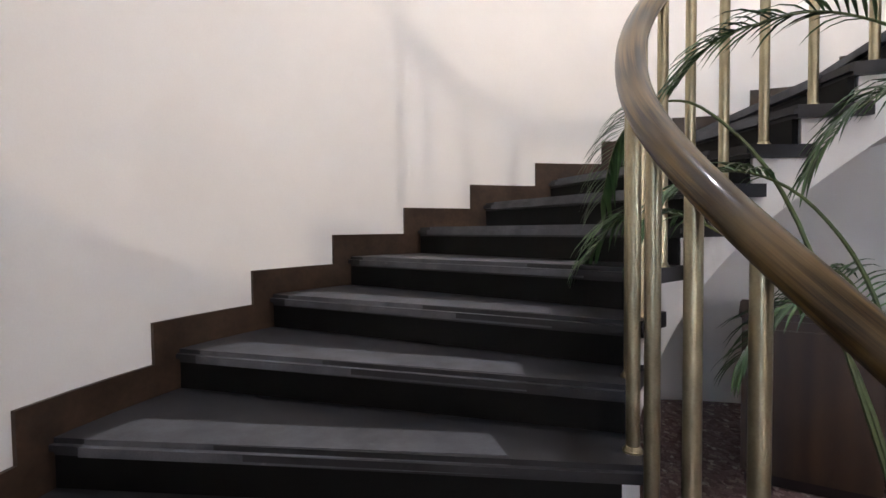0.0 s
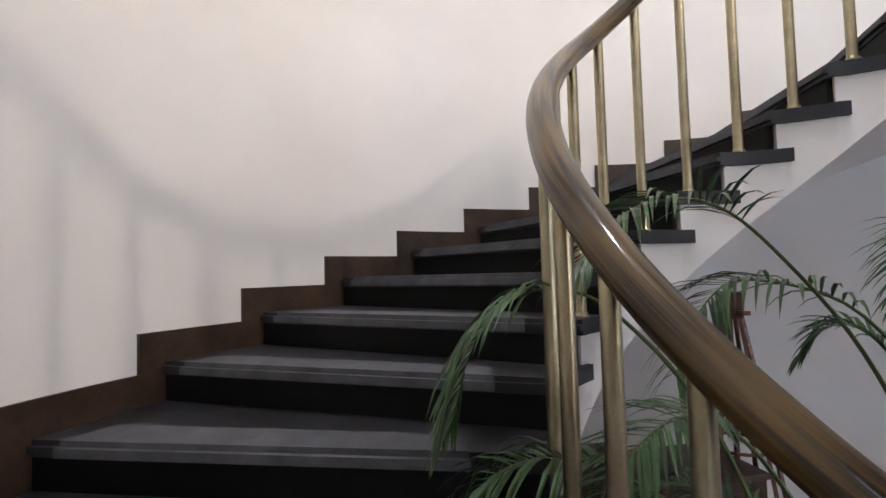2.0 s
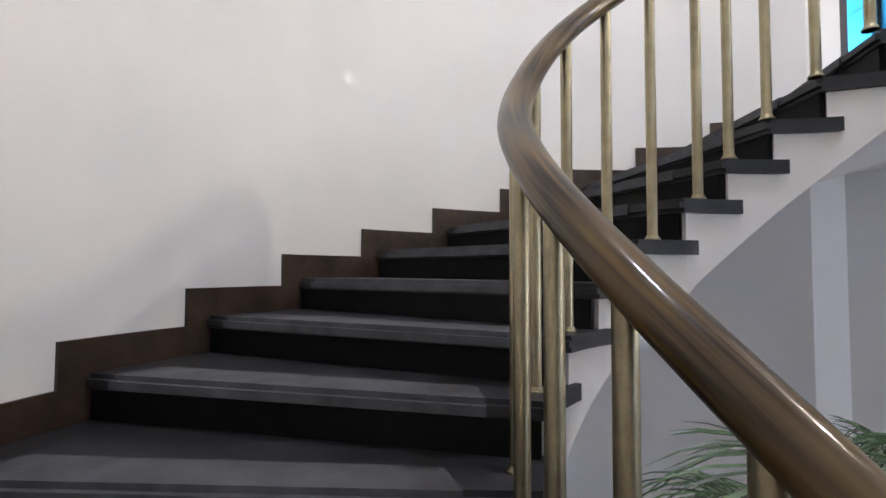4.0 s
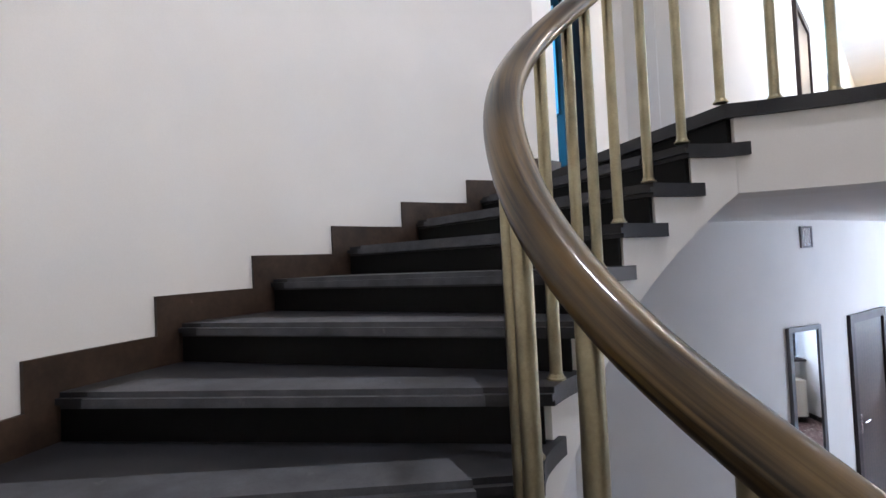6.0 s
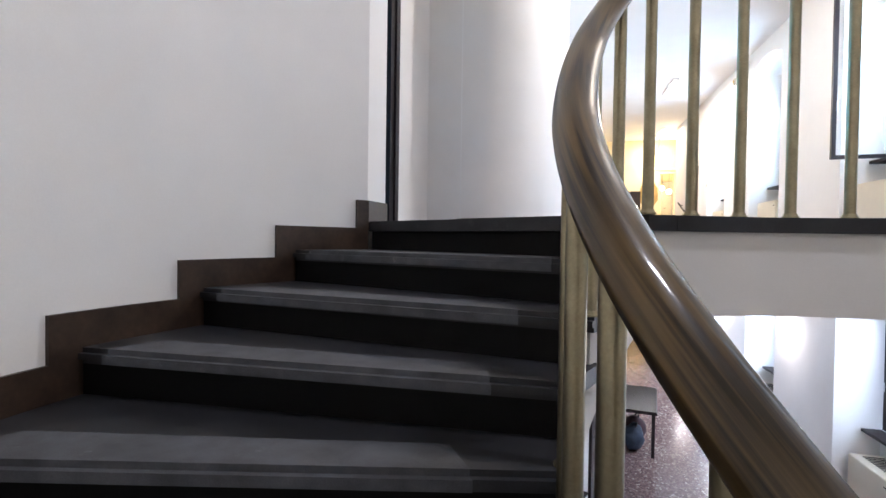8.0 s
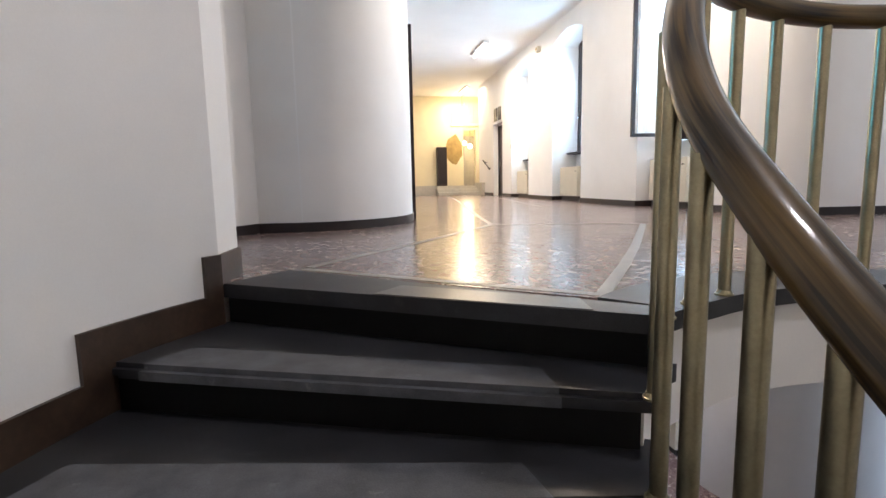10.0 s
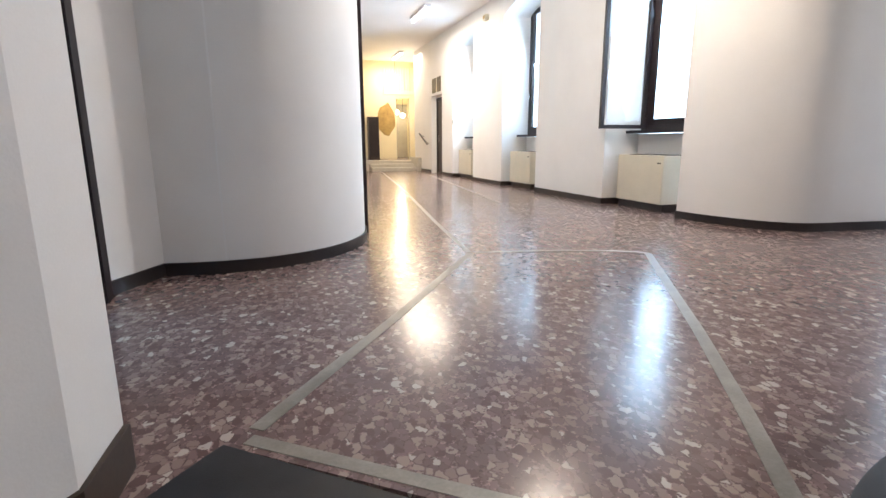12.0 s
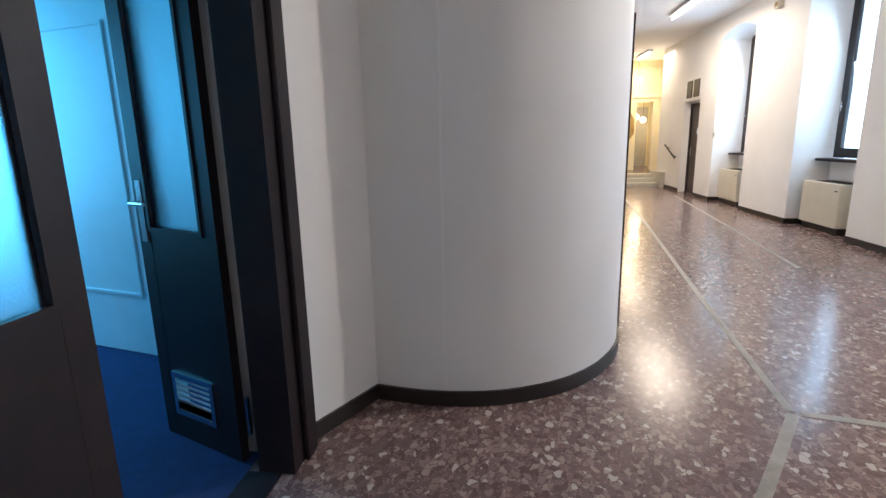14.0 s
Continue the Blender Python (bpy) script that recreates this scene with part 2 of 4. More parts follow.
def tube(path, radius, sides=12, bm=None, flat=1.0, closed_ends=True):
    """A round or oval bar along a line of points."""
    bm = bm or bmesh.new()
    rings = []
    pts = [Vector(p) for p in path]
    for i, p in enumerate(pts):
        t = (pts[min(i + 1, len(pts) - 1)] - pts[max(i - 1, 0)]).normalized()
        side = t.cross(Vector((0, 0, 1)))
        side = side.normalized() if side.length > 1e-4 else Vector((1, 0, 0))
        up = side.cross(t)
        rad = radius(i) if callable(radius) else radius
        rings.append([bm.verts.new(p + side * math.cos(2 * math.pi * j / sides) * rad + up * math.sin(2 * math.pi * j / sides) * rad * flat)
                      for j in range(sides)])
    for a, b in zip(rings, rings[1:]):
        for j in range(sides):
            bm.faces.new((a[j], a[(j + 1) % sides], b[(j + 1) % sides], b[j]))
    if closed_ends:
        bm.faces.new(rings[0][::-1])
        bm.faces.new(rings[-1])
    return bm


def along_uv(bm, sides):
    """Length and girth as a UV map, for grain that follows the bar."""
    uv = bm.loops.layers.uv.new("grain")
    bm.verts.index_update()
    for f in bm.faces:
        rows = [lp.vert.index // sides for lp in f.loops]
        cols = [lp.vert.index % sides for lp in f.loops]
        wrap = max(cols) - min(cols) > 1
        for lp, r, c in zip(f.loops, rows, cols):
            lp[uv].uv = (r * 0.045, (c + sides if wrap and c == 0 else c) / sides)
    return bm


def structure(name, bm, mat, label="", smooth=None, category=""):
    return tagged(part(name, bm, mat, None, "", smooth), label, category, "", "structure")


# ---------------------------------------------------------------- setting: stairwell wall, floors, ceilings
WELL = (-0.107, -0.09)                     # the balustrade's own centre


def rail_r(a):
    return 1.03 + WELL[0] * math.cos(radians(a)) + WELL[1] * math.sin(radians(a))


def nose_out(k):
    return A0 - 2.08 - DT * k


def nose_in(k):
    return A0 - 8.97 - DT * k


WALL_A0, WALL_A1 = 28.0, -215.6
structure("wall_stairwell", band(arc(R, WALL_A0, WALL_A1, 120), arc(R + 0.28, WALL_A0, WALL_A1, 120), LOW - 0.1, CEIL), M_WALL,
          "tall curved white plaster wall round the staircase", 40, "wall")

# left of the landing: recess, door wall, rounded corner, corridor wall
CURVE = [(-2.58, 4.15), (-2.27, 4.10), (-1.95, 4.12), (-1.72, 4.20), (-1.53, 4.31), (-1.38, 4.45), (-1.28, 4.58), (-1.17, 4.78), (-1.10, 5.0), (-1.06, 5.25)]


def smooth_line(line, n=4):
    """Catmull-Rom rounding of a plan line."""
    out = []
    P_ = [Vector(p) for p in line]
    for i in range(len(P_) - 1):
        a, b, c, d = P_[max(i - 1, 0)], P_[i], P_[i + 1], P_[min(i + 2, len(P_) - 1)]
        for s in range(n):
            u = s / n
            q = 0.5 * ((2 * b) + (c - a) * u + (2 * a - 5 * b + 4 * c - d) * u * u + (3 * b - a - 3 * c + d) * u ** 3)
            out.append((q.x, q.y))
    out.append(tuple(P_[-1]))
    return out


CURVE = smooth_line(CURVE)

structure("wall_rounded_corner", band(CURVE, offset(CURVE, 0.25), LAND - 0.05, CEIL), M_WALL, "white plaster wall with a rounded corner into the corridor", 50, "wall")
structure("wall_corridor_inner", box(-1.36, -1.06, 5.25, 21.5, LAND - 0.05, CEIL), M_WALL, "long white corridor wall", category="wall")
structure("wall_beside_door", band([(-2.83, 3.66), (-2.58, 4.15)], [(-3.05, 3.76), (-2.75, 4.35)], LAND - 0.05, CEIL), M_WALL, "narrow white wall beside the glazed door", category="wall")
DH = LAND + 2.62
bm = box(-3.02, -2.84, 1.72, 2.02, LAND, CEIL)
box(-3.02, -2.84, 2.02, 3.66, DH, CEIL, bm=bm)
box(-3.02, -2.84, 1.72, 3.66, LOW, LAND - 0.06, bm=bm)
structure("wall_door", bm, M_WALL, "white wall round the glazed double door", category="wall")
structure("wall_return", prism([pol(R + 0.002, WALL_A1), (-2.25, 1.889), (-2.84, 2.03), (-3.02, 1.5), (-2.6, 1.45)], LOW, CEIL), M_WALL, "white wall return at the stair head", category="wall")

COLUMN = smooth_line([(2.55, 5.16), (2.585, 4.8), (2.68, 4.46), (2.80, 4.2), (2.98, 4.02), (3.2, 3.95), (3.5, 3.91), (4.64, 3.76), (7.4, 3.7)])
structure("wall_rounded_pier", band(COLUMN, offset(COLUMN, 0.3), LOW, CEIL), M_WALL, "white wall rounding the corner beside the window", 50, "wall")
c28 = pol(R, WALL_A0)
# the gap is added, unseen, to hold the passage fill lamp
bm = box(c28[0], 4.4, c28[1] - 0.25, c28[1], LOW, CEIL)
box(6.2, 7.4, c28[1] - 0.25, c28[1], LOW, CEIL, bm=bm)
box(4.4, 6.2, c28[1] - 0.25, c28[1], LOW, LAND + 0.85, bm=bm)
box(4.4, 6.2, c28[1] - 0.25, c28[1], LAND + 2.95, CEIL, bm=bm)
structure("wall_passage", bm, M_WALL, "white passage wall with an added, unseen window opening", category="wall")
structure("wall_passage_end", box(7.4, 7.6, 1.0, 4.0, LOW, CEIL), M_WALL, "plain white end wall of the passage", category="wall")


def to_edge(p):
    """From the stair's middle through p out to the hall's edge."""
    s = min((7.45 if p[0] > 0 else 3.0) / max(abs(p[0]), 1e-6), 5.3 / max(p[1], 1e-6))
    return (p[0] * s, p[1] * s)


ring_in = arc(1.31, 130.4, WALL_A0, 60)
ring_out = arc(R, 136.4, WALL_A0, 60)
hall_in = arc(R, 144.4, WALL_A0 - 3, 80)
hall_out = [to_edge(p) for p in hall_in]
bm = band(ring_in, ring_out, LAND - 0.05, LAND)
band(arc(R, 144.4, 136.4, 6), [(p[0] * 1.0001, p[1] * 1.0001) for p in arc(R, 144.4, 136.4, 6)], LAND - 0.05, LAND, bm)
band(hall_in, hall_out, LAND - 0.05, LAND, bm)
box(-1.1, 3.2, 5.3, 17.0, LAND - 0.05, LAND, bm=bm)
structure("floor_upper", bm, M_TERR, "polished reddish terrazzo floor", category="floor")
bm = band(arc(1.33, 128, WALL_A0, 60), arc(R, 136, WALL_A0, 60), SOFF, LAND - 0.055)
band(hall_in[4:], hall_out[4:], SOFF, LAND - 0.055, bm)
box(-1.1, 3.2, 5.3, 21.5, SOFF, LAND - 0.055, bm=bm)
structure("ceiling_lower", bm, M_CEIL, "white ceiling of the lower hall", category="ceiling")
structure("floor_lower", box(-3.3, 7.5, -3.3, 22.0, LOW - 0.1, LOW), M_TERR, "polished terrazzo floor of the lower hall", category="floor")
structure("ceiling_upper", box(-3.3, 7.6, -3.3, 21.6, CEIL, CEIL + 0.1), M_CEIL, "white ceiling over stairwell and corridor", category="ceiling")


# window wall with niches, on both floors
NICHES = [(5.16, 6.62), (8.62, 10.08), (11.69, 13.15)]
WX = 2.56


def arch_piece(bm, y0, y1, spring, rise, top, x0, x1, n=10):
    """The wall over an opening, its underside a flat arch."""
    low = [(y0 + (y1 - y0) * i / n, spring + rise * (1 - (2 * i / n - 1) ** 2)) for i in range(n + 1)]
    rings = [[bm.verts.new(v) for v in ((x0, y, z), (x1, y, z), (x1, y, top), (x0, y, top))] for y, z in low]
    for p, q in zip(rings, rings[1:]):
        for i in range(4):
            bm.faces.new((p[i], p[(i + 1) % 4], q[(i + 1) % 4], q[i]))
    bm.faces.new(rings[0])
    bm.faces.new(rings[-1][::-1])


def window_wall(name, z0, z1, spring, sill, label):
    bm = bmesh.new()
    ends = [y for n in NICHES for y in n]
    spans = list(zip(ends[1::2], ends[2::2] + [14.05])) + [(15.05, 17.0)]
    if not spring:
        spans[-2:] = [(spans[-2][0], 21.5)]
    for a, b in spans:
        box(WX, 3.3, a, b, z0, z1, bm=bm)
    if spring:
        box(WX, 3.3, 14.05, 15.05, z0 + 2.75, z1, bm=bm)
        box(2.75, 3.3, 14.05, 15.05, z0, z0 + 2.75, bm=bm)
    for a, b in NICHES:
        box(3.12, 3.3, a, b, z0, sill, bm=bm)
        if spring:
            arch_piece(bm, a, b, spring, 0.16, z1, WX, 3.3)
        else:
            box(WX, 3.3, a, b, z1 - 0.12, z1, bm=bm)
    structure(name, bm, M_WALL, label, category="wall")


window_wall("wall_windows_upper", LAND, CEIL, LAND + 3.28, LAND + 0.98, "thick white corridor wall with arched window niches")
window_wall("wall_windows_lower", LOW, SOFF, None, LOW + 0.95, "thick white wall with window niches on the lower floor")


def baseboard(name, line, z, side=-1, h=0.085):
    inner = offset(line, side * 0.016)
    return structure(name, band(line, inner, z, z + h), M_BASE, "low dark stained baseboard", 40, "baseboard")


baseboard("baseboard", [(-2.83, 3.66), (-2.58, 4.15)], LAND)
baseboard("baseboard", CURVE, LAND)
baseboard("baseboard", [(-1.06, 5.25), (-1.06, 17.0)], LAND)
baseboard("baseboard", COLUMN, LAND)
for lv in (LAND, LOW):
    for (a, b), nxt in zip(NICHES, [n[0] for n in NICHES[1:]] + [14.0]):
        baseboard("baseboard", [(WX, nxt), (WX, b), (3.12, b)], lv)
        baseboard("baseboard", [(3.12, a), (WX, a)], lv)
    baseboard("baseboard", [(WX, 17), (WX, 15.12)], lv)
LOWLINE = smooth_line([(-2.86, 1.78), (-2.3, 2.3), (-1.6, 3.05), (-1.14, 3.85), (-0.93, 4.4), (-0.70, 5.2), (-0.45, 6.4), (0.0, 9.3), (0.68, 15.0), (1.36, 20.9)])
structure("wall_lower_inner", band(LOWLINE, offset(LOWLINE, 0.25), LOW, SOFF), M_WALL, "white lower corridor wall that curves toward the stairs", 40, "wall")
baseboard("baseboard", LOWLINE, LOW)
bm = box(0.5, 1.45, 20.9, 21.05, LOW, SOFF)
box(2.42, 3.3, 20.9, 21.05, LOW, SOFF, bm=bm)
box(1.45, 2.42, 20.9, 21.05, LOW + 2.15, SOFF, bm=bm)
structure("wall_lower_end", bm, M_WALL, "pale end wall of the lower corridor", category="wall")

# ---------------------------------------------------------------- staircase
stair = thing("staircase", "curved staircase with black treads and white plastered underside", "staircase")


RAIL_A = [-340, -280, -240, -228, -215, -200, -180, -160, -140, -120, -100, -80, -60, -40, -20, 0, 20]
RAIL_R = [1.015, 1.014, 1.011, 1.008, 1.02, 1.032, 1.043, 1.123, 1.195, 1.206, 1.124, 1.062, 1.019, 0.952, 0.881, 0.813, 0.751]
RAIL_Z = [3.672, 3.695, 3.715, 3.714, 3.574, 3.32, 3.049, 2.76, 2.442, 2.041, 1.762, 1.49, 1.183, 0.865, 0.61, 0.354, 0.083]
END_A = [-260, -240, -228, -222, -205, -194, -183, -172]
END_R = [0.972, 0.985, 1.03, 1.06, 1.06, 1.06, 1.05, 1.06]


def soft(a, table):
    """The table's value at an angle, rounded over some degrees."""
    a = a - 360 if a > 25 else a
    return sum(float(np.interp(min(max(a + d, -339), 19), RAIL_A, table)) for d in (-9, -6, -3, 0, 3, 6, 9)) / 7


def hand_r(a):
    return soft(a, RAIL_R)


def rail_top(a):
    return soft(a, RAIL_Z)


def tread_r(a):
    a = a - 360 if a > 25 else a
    if a > -172:
        return min(rail_r(a) - 0.045, hand_r(a) - 0.03)
    if a < -260:
        return hand_r(a) - 0.045
    return float(np.interp(a, END_A, END_R))


def tread_plan(k, n=8):
    ai0, ai1 = nose_in(k), nose_in(k) - 16.0
    ao0, ao1 = nose_out(k), nose_out(k) - DT - 2.2
    inner = [pol(tread_r(a), a) for a in np.linspace(ai1, ai0, n)]
    outer = [pol(R - 0.002, a) for a in np.linspace(ao0, ao1, n)]
    return inner, outer


def tread_mesh(k):
    inner, outer = tread_plan(k)
    z = k * H
    bm = prism(inner + outer, z - 0.058, z)
    front = [e for e in bm.edges if {tuple(round(c, 4) for c in v.co[:2]) for v in e.verts} ==
             {tuple(round(c, 4) for c in inner[-1]), tuple(round(c, 4) for c in outer[0])}]
    bmesh.ops.bevel(bm, geom=front, offset=0.018, segments=4, affect='EDGES')
    return bm


def at(k, r, back):
    """A plan point on tread k, at radius r, back metres behind the nosing."""
    ri, ro = 1.09, R
    pi, po = Vector(pol(ri, nose_in(k))), Vector(pol(ro, nose_out(k)))
    d = (po - pi).normalized()
    q = pi + (po - pi) * ((r - ri) / (ro - ri))
    n = Vector((d.y, -d.x))
    if n.dot(Vector(pol(1, nose_in(k) - 90))) < 0:
        n = -n
    return q + n * back


for k in range(-4, 16):
    part("tread", tread_mesh(k), M_STONE, stair, smooth=35)
    ri = tread_r(nose_in(k)) + 0.025
    a, b = at(k, ri, 0.02), at(k, R - 0.003, 0.02)
    c, d = at(k, R - 0.003, 0.05), at(k, ri, 0.05)
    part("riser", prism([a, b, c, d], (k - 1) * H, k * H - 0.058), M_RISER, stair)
    q = [at(k, 1.30, -0.013), at(k, 2.66, -0.013), at(k, 2.60, 0.19), at(k, 1.36, 0.16)]
    bm = prism(q, k * H - 0.048, k * H + 0.003)
    lip = [e for e in bm.edges if all(v.co.z > k * H and min((v.co.xy - Vector(p)).length for p in q[:2]) < 0.001 for v in e.verts)]
    bmesh.ops.bevel(bm, geom=lip, offset=0.020, segments=4, affect='EDGES')
    part("anti_slip_mat", bm, M_MAT, stair, "lighter worn anti-slip mat", smooth=50)


def walk_z(a):
    return (A0 - 8.97 - a) / DT * H


for k in range(-4, 16):
    a0, a1 = nose_in(k) - 2.4, nose_in(k + 1) - 2.4
    n = 5
    angs = list(np.linspace(a0, a1, n))
    under = lambda i: max(LOW, walk_z(angs[i]) - 0.43)
    bm = band([pol(tread_r(a) + 0.022, a) for a in angs], [pol(R + 0.01, a) for a in angs], under, k * H - 0.058 if k < 16 else LAND)
    part("string", bm, M_WALL, stair, "white plastered body below the tread", smooth=50)

# landing edge and kerb round the well
q = [at(16, 1.26, -0.002), at(16, 2.05, -0.002), at(16, 2.02, 0.17), at(16, 1.32, 0.15)]
part("anti_slip_mat", prism(q, LAND - 0.02, LAND + 0.0065), M_MATL, stair, "thin worn strip on the landing edge")
bm = prism([pol(tread_r(a), a) for a in np.linspace(130.4, 137.2, 6)] + [pol(R - 0.002, a) for a in np.linspace(144.2, 136.4, 6)], LAND - 0.058, LAND + 0.003)
part("landing_edge", bm, M_STONE, stair, "polished black stone landing edge")
ri = tread_r(nose_in(16)) + 0.025
q = [at(16, ri, 0.02), at(16, R - 0.003, 0.02), at(16, R - 0.003, 0.05), at(16, ri, 0.05)]
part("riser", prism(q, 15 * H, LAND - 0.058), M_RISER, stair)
kerb_a = list(np.linspace(130.3, 16, 50))
structure("well_kerb", band([pol(tread_r(a), a) for a in kerb_a], [pol(1.31, a) for a in kerb_a], LAND - 0.058, LAND + 0.003), M_STONE,
          "black stone kerb round the stairwell opening", 30, "kerb")
fas = list(np.linspace(134.75, 16, 60))
structure("fascia_well", band([pol(tread_r(a) + 0.022, a) for a in fas], [pol(1.34, a) for a in fas], SOFF, LAND - 0.058), M_WALL,
          "white curved edge of the landing slab", 30, "fascia")

# skirting that climbs the wall in steps
for k in range(-5, 17):
    a0, a1 = A0 - DT * k, A0 - DT * (k + 1)
    if k == 16:
        a1 = WALL_A1
    angs = list(np.linspace(a0, a1, 7))
    zb = k * H - 0.20 if k > -5 else LOW
    bm = band([pol(R - 0.016, a) for a in angs], [pol(R - 0.0005, a) for a in angs], zb, k * H + 0.131)
    part("skirting_board", bm, M_SKIRT, stair, "stepped dark walnut skirting board", smooth=30)
bm = band([pol(R - 0.016, WALL_A1), (-2.234, 1.889)], [pol(R + 0.001, WALL_A1 - 0.05), (-2.251, 1.889)], LAND, LAND + 0.131)
part("skirting_board", bm, M_SKIRT, stair, "dark walnut skirting return")

# balustrade
bal = thing("balustrade", "brass balusters under a varnished walnut handrail", "railing")


rail_angs = list(np.arange(18, -226, -2.0)) + list(np.arange(-226, -346, -3.0))
path = [(*pol(hand_r(a), a), rail_top(a)) for a in rail_angs]
part("handrail", along_uv(tube(path, 0.047, 24, flat=0.86), 24), M_RAIL, bal, "round varnished walnut handrail", smooth=60)


def baluster(a, z0):
    x, y = pol(hand_r(a) + min(max(tread_r(a) + 0.02 - hand_r(a), 0), 0.034), a)
    z1 = rail_top(a) - 0.015
    b = part("baluster", tube([(x, y, z0), (x, y, z1)], 0.0205, 16), M_BRASS, bal, smooth=40)
    part("collar", tube([(x, y, z0), (x, y, z0 + 0.006), (x, y, z0 + 0.007), (x, y, z0 + 0.018)], lambda i: (0.031, 0.031, 0.027, 0.0225)[i], 14), M_BRASS, b)


for k in range(-4, 16):
    baluster({12: -181.5, 13: -190.5, 14: -200.8, 15: -211.0}.get(k, nose_in(k) - 6.0), k * H)
for i in range(10):
    baluster(-221.6 - 12.3 * i, LAND + 0.003)

# ---------------------------------------------------------------- upper hall and corridor
def glass_mat(name, tint, rough, strength=1.0):
    m, nt, b = nodes_of(name)
    b.inputs["Base Color"].default_value = (*tint, 1)
    b.inputs["Roughness"].default_value = rough
    b.inputs["Transmission Weight"].default_value = strength
    b.inputs["IOR"].default_value = 1.45
    if rough > 0.2:
        bump(nt, b, noise_tex(nt, coords(nt), 120, 2), 0.35, 0.004)
    return m


M_GLASS = glass_mat("clear_glass", (0.93, 0.96, 0.96), 0.02)
M_FROST = glass_mat("rippled_glass", (0.75, 0.93, 1.0), 0.35)


def frame_bm(w, h, t, d, mid=None):
    """An upright rectangular frame: width along x, depth along y, standing on z = 0."""
    bm = bmesh.new()
    box(0, t, 0, d, 0, h, bm=bm)
    box(w - t, w, 0, d, 0, h, bm=bm)
    box(t, w - t, 0.001, d - 0.001, 0, t, bm=bm)
    box(t, w - t, 0.001, d - 0.001, h - t, h, bm=bm)
    if mid:
        box(t, w - t, 0.001, d - 0.001, mid, mid + t, bm=bm)
    return bm


def leaf(parent, w, h, t=0.068, d=0.055):
    f = part("casement", frame_bm(w, h, t, d), M_FRAME, parent, "dark stained casement")
    g = part("pane", box(t - 0.005, w - t + 0.005, d * 0.4, d * 0.55, t - 0.005, h - t + 0.005), M_GLASS, f)
    g.visible_shadow = False
    bm = tube([(w - 0.04, d + 0.04, h * 0.27), (w - 0.04, d + 0.04, h * 0.27 + 0.12)], 0.010, 8)
    tube([(w - 0.04, d, h * 0.27 + 0.06), (w - 0.04, d + 0.04, h * 0.27 + 0.06)], 0.010, 8, bm)
    part("handle", bm, M_CHROME, f, "small metal window handle")
    return f


def window(n, y0, y1, z0, opened):
    w, h = y1 - y0, 2.42 if z0 > LAND else 1.9
    win = thing("window_%d" % n, "tall dark-framed window " + ("with an inner casement swung open" if opened else "with a closed casement"), "window", "corridor windows",
                "structure", (3.12, y1, z0), -90)
    part("window_frame", frame_bm(w, h, 0.06, 0.09), M_FRAME, win, "dark stained window frame")
    b = leaf(win, w - 0.12, h - 0.12, 0.085)
    b.matrix_local = pose(w - 0.06, 0.05, 0.06, 0, 0, 180)
    if opened:
        a = leaf(win, 0.70, h - 0.06, 0.05)
        a.matrix_local = pose(0.07, -0.02, 0.02, 0, 0, -94)
        part("jamb_post", box(0.061, 0.25, -0.012, 0.0, 0.06, h - 0.06), M_FRAME, win, "dark meeting post")
    part("sill", box(-0.02, w + 0.02, -0.24, 0.0, -0.045, -0.005, 0.006), M_FRAME, win, "dark wooden window sill")
    return win


def radiator(y0, y1, z):
    r = thing("radiator_cover", "cream metal radiator cover in the window niche", "radiator", "radiators in the niches", "", (2.80, (y0 + y1) / 2 + 0.10, z))
    w = 0.88
    part("casing", box(-0.14, 0.30, -w / 2, w / 2, 0.10, 0.70, 0.008), M_RADI, r)
    part("plinth", box(-0.10, 0.28, -w / 2 + 0.02, w / 2 - 0.02, 0.0, 0.10), M_BASE, r, "dark recessed plinth")
    bm = bmesh.new()
    for i in range(14):
        box(-0.02, 0.22, -w / 2 + 0.06 + i * (w - 0.12) / 14, -w / 2 + 0.06 + i * (w - 0.12) / 14 + 0.02, 0.70, 0.706, bm=bm)
    part("grille", bm, M_FRAME, r, "slotted top grille")
    part("badge", box(-0.144, -0.139, -w / 2 + 0.05, -w / 2 + 0.11, 0.60, 0.615), M_FRAME, r, "small dark maker's badge")


for n, (a, b) in enumerate(NICHES):
    window(n + 1, a + 0.04, b - 0.04, LAND + 1.03, n == 0)
    window(n + 4, a + 0.04, b - 0.04, LOW + 1.0, False)
    radiator(a, b, LAND)
    radiator(a, b, LOW)
for lv, h, sky_mat in ((LAND, 3.9, M_SKY), (LOW, 3.1, M_SKYB)):
    bd = structure("backdrop_daylight", box(4.4, 4.45, 3.5, 15.0, lv - 0.5, lv + h), sky_mat, "bright overcast sky outside the windows", category="sky")


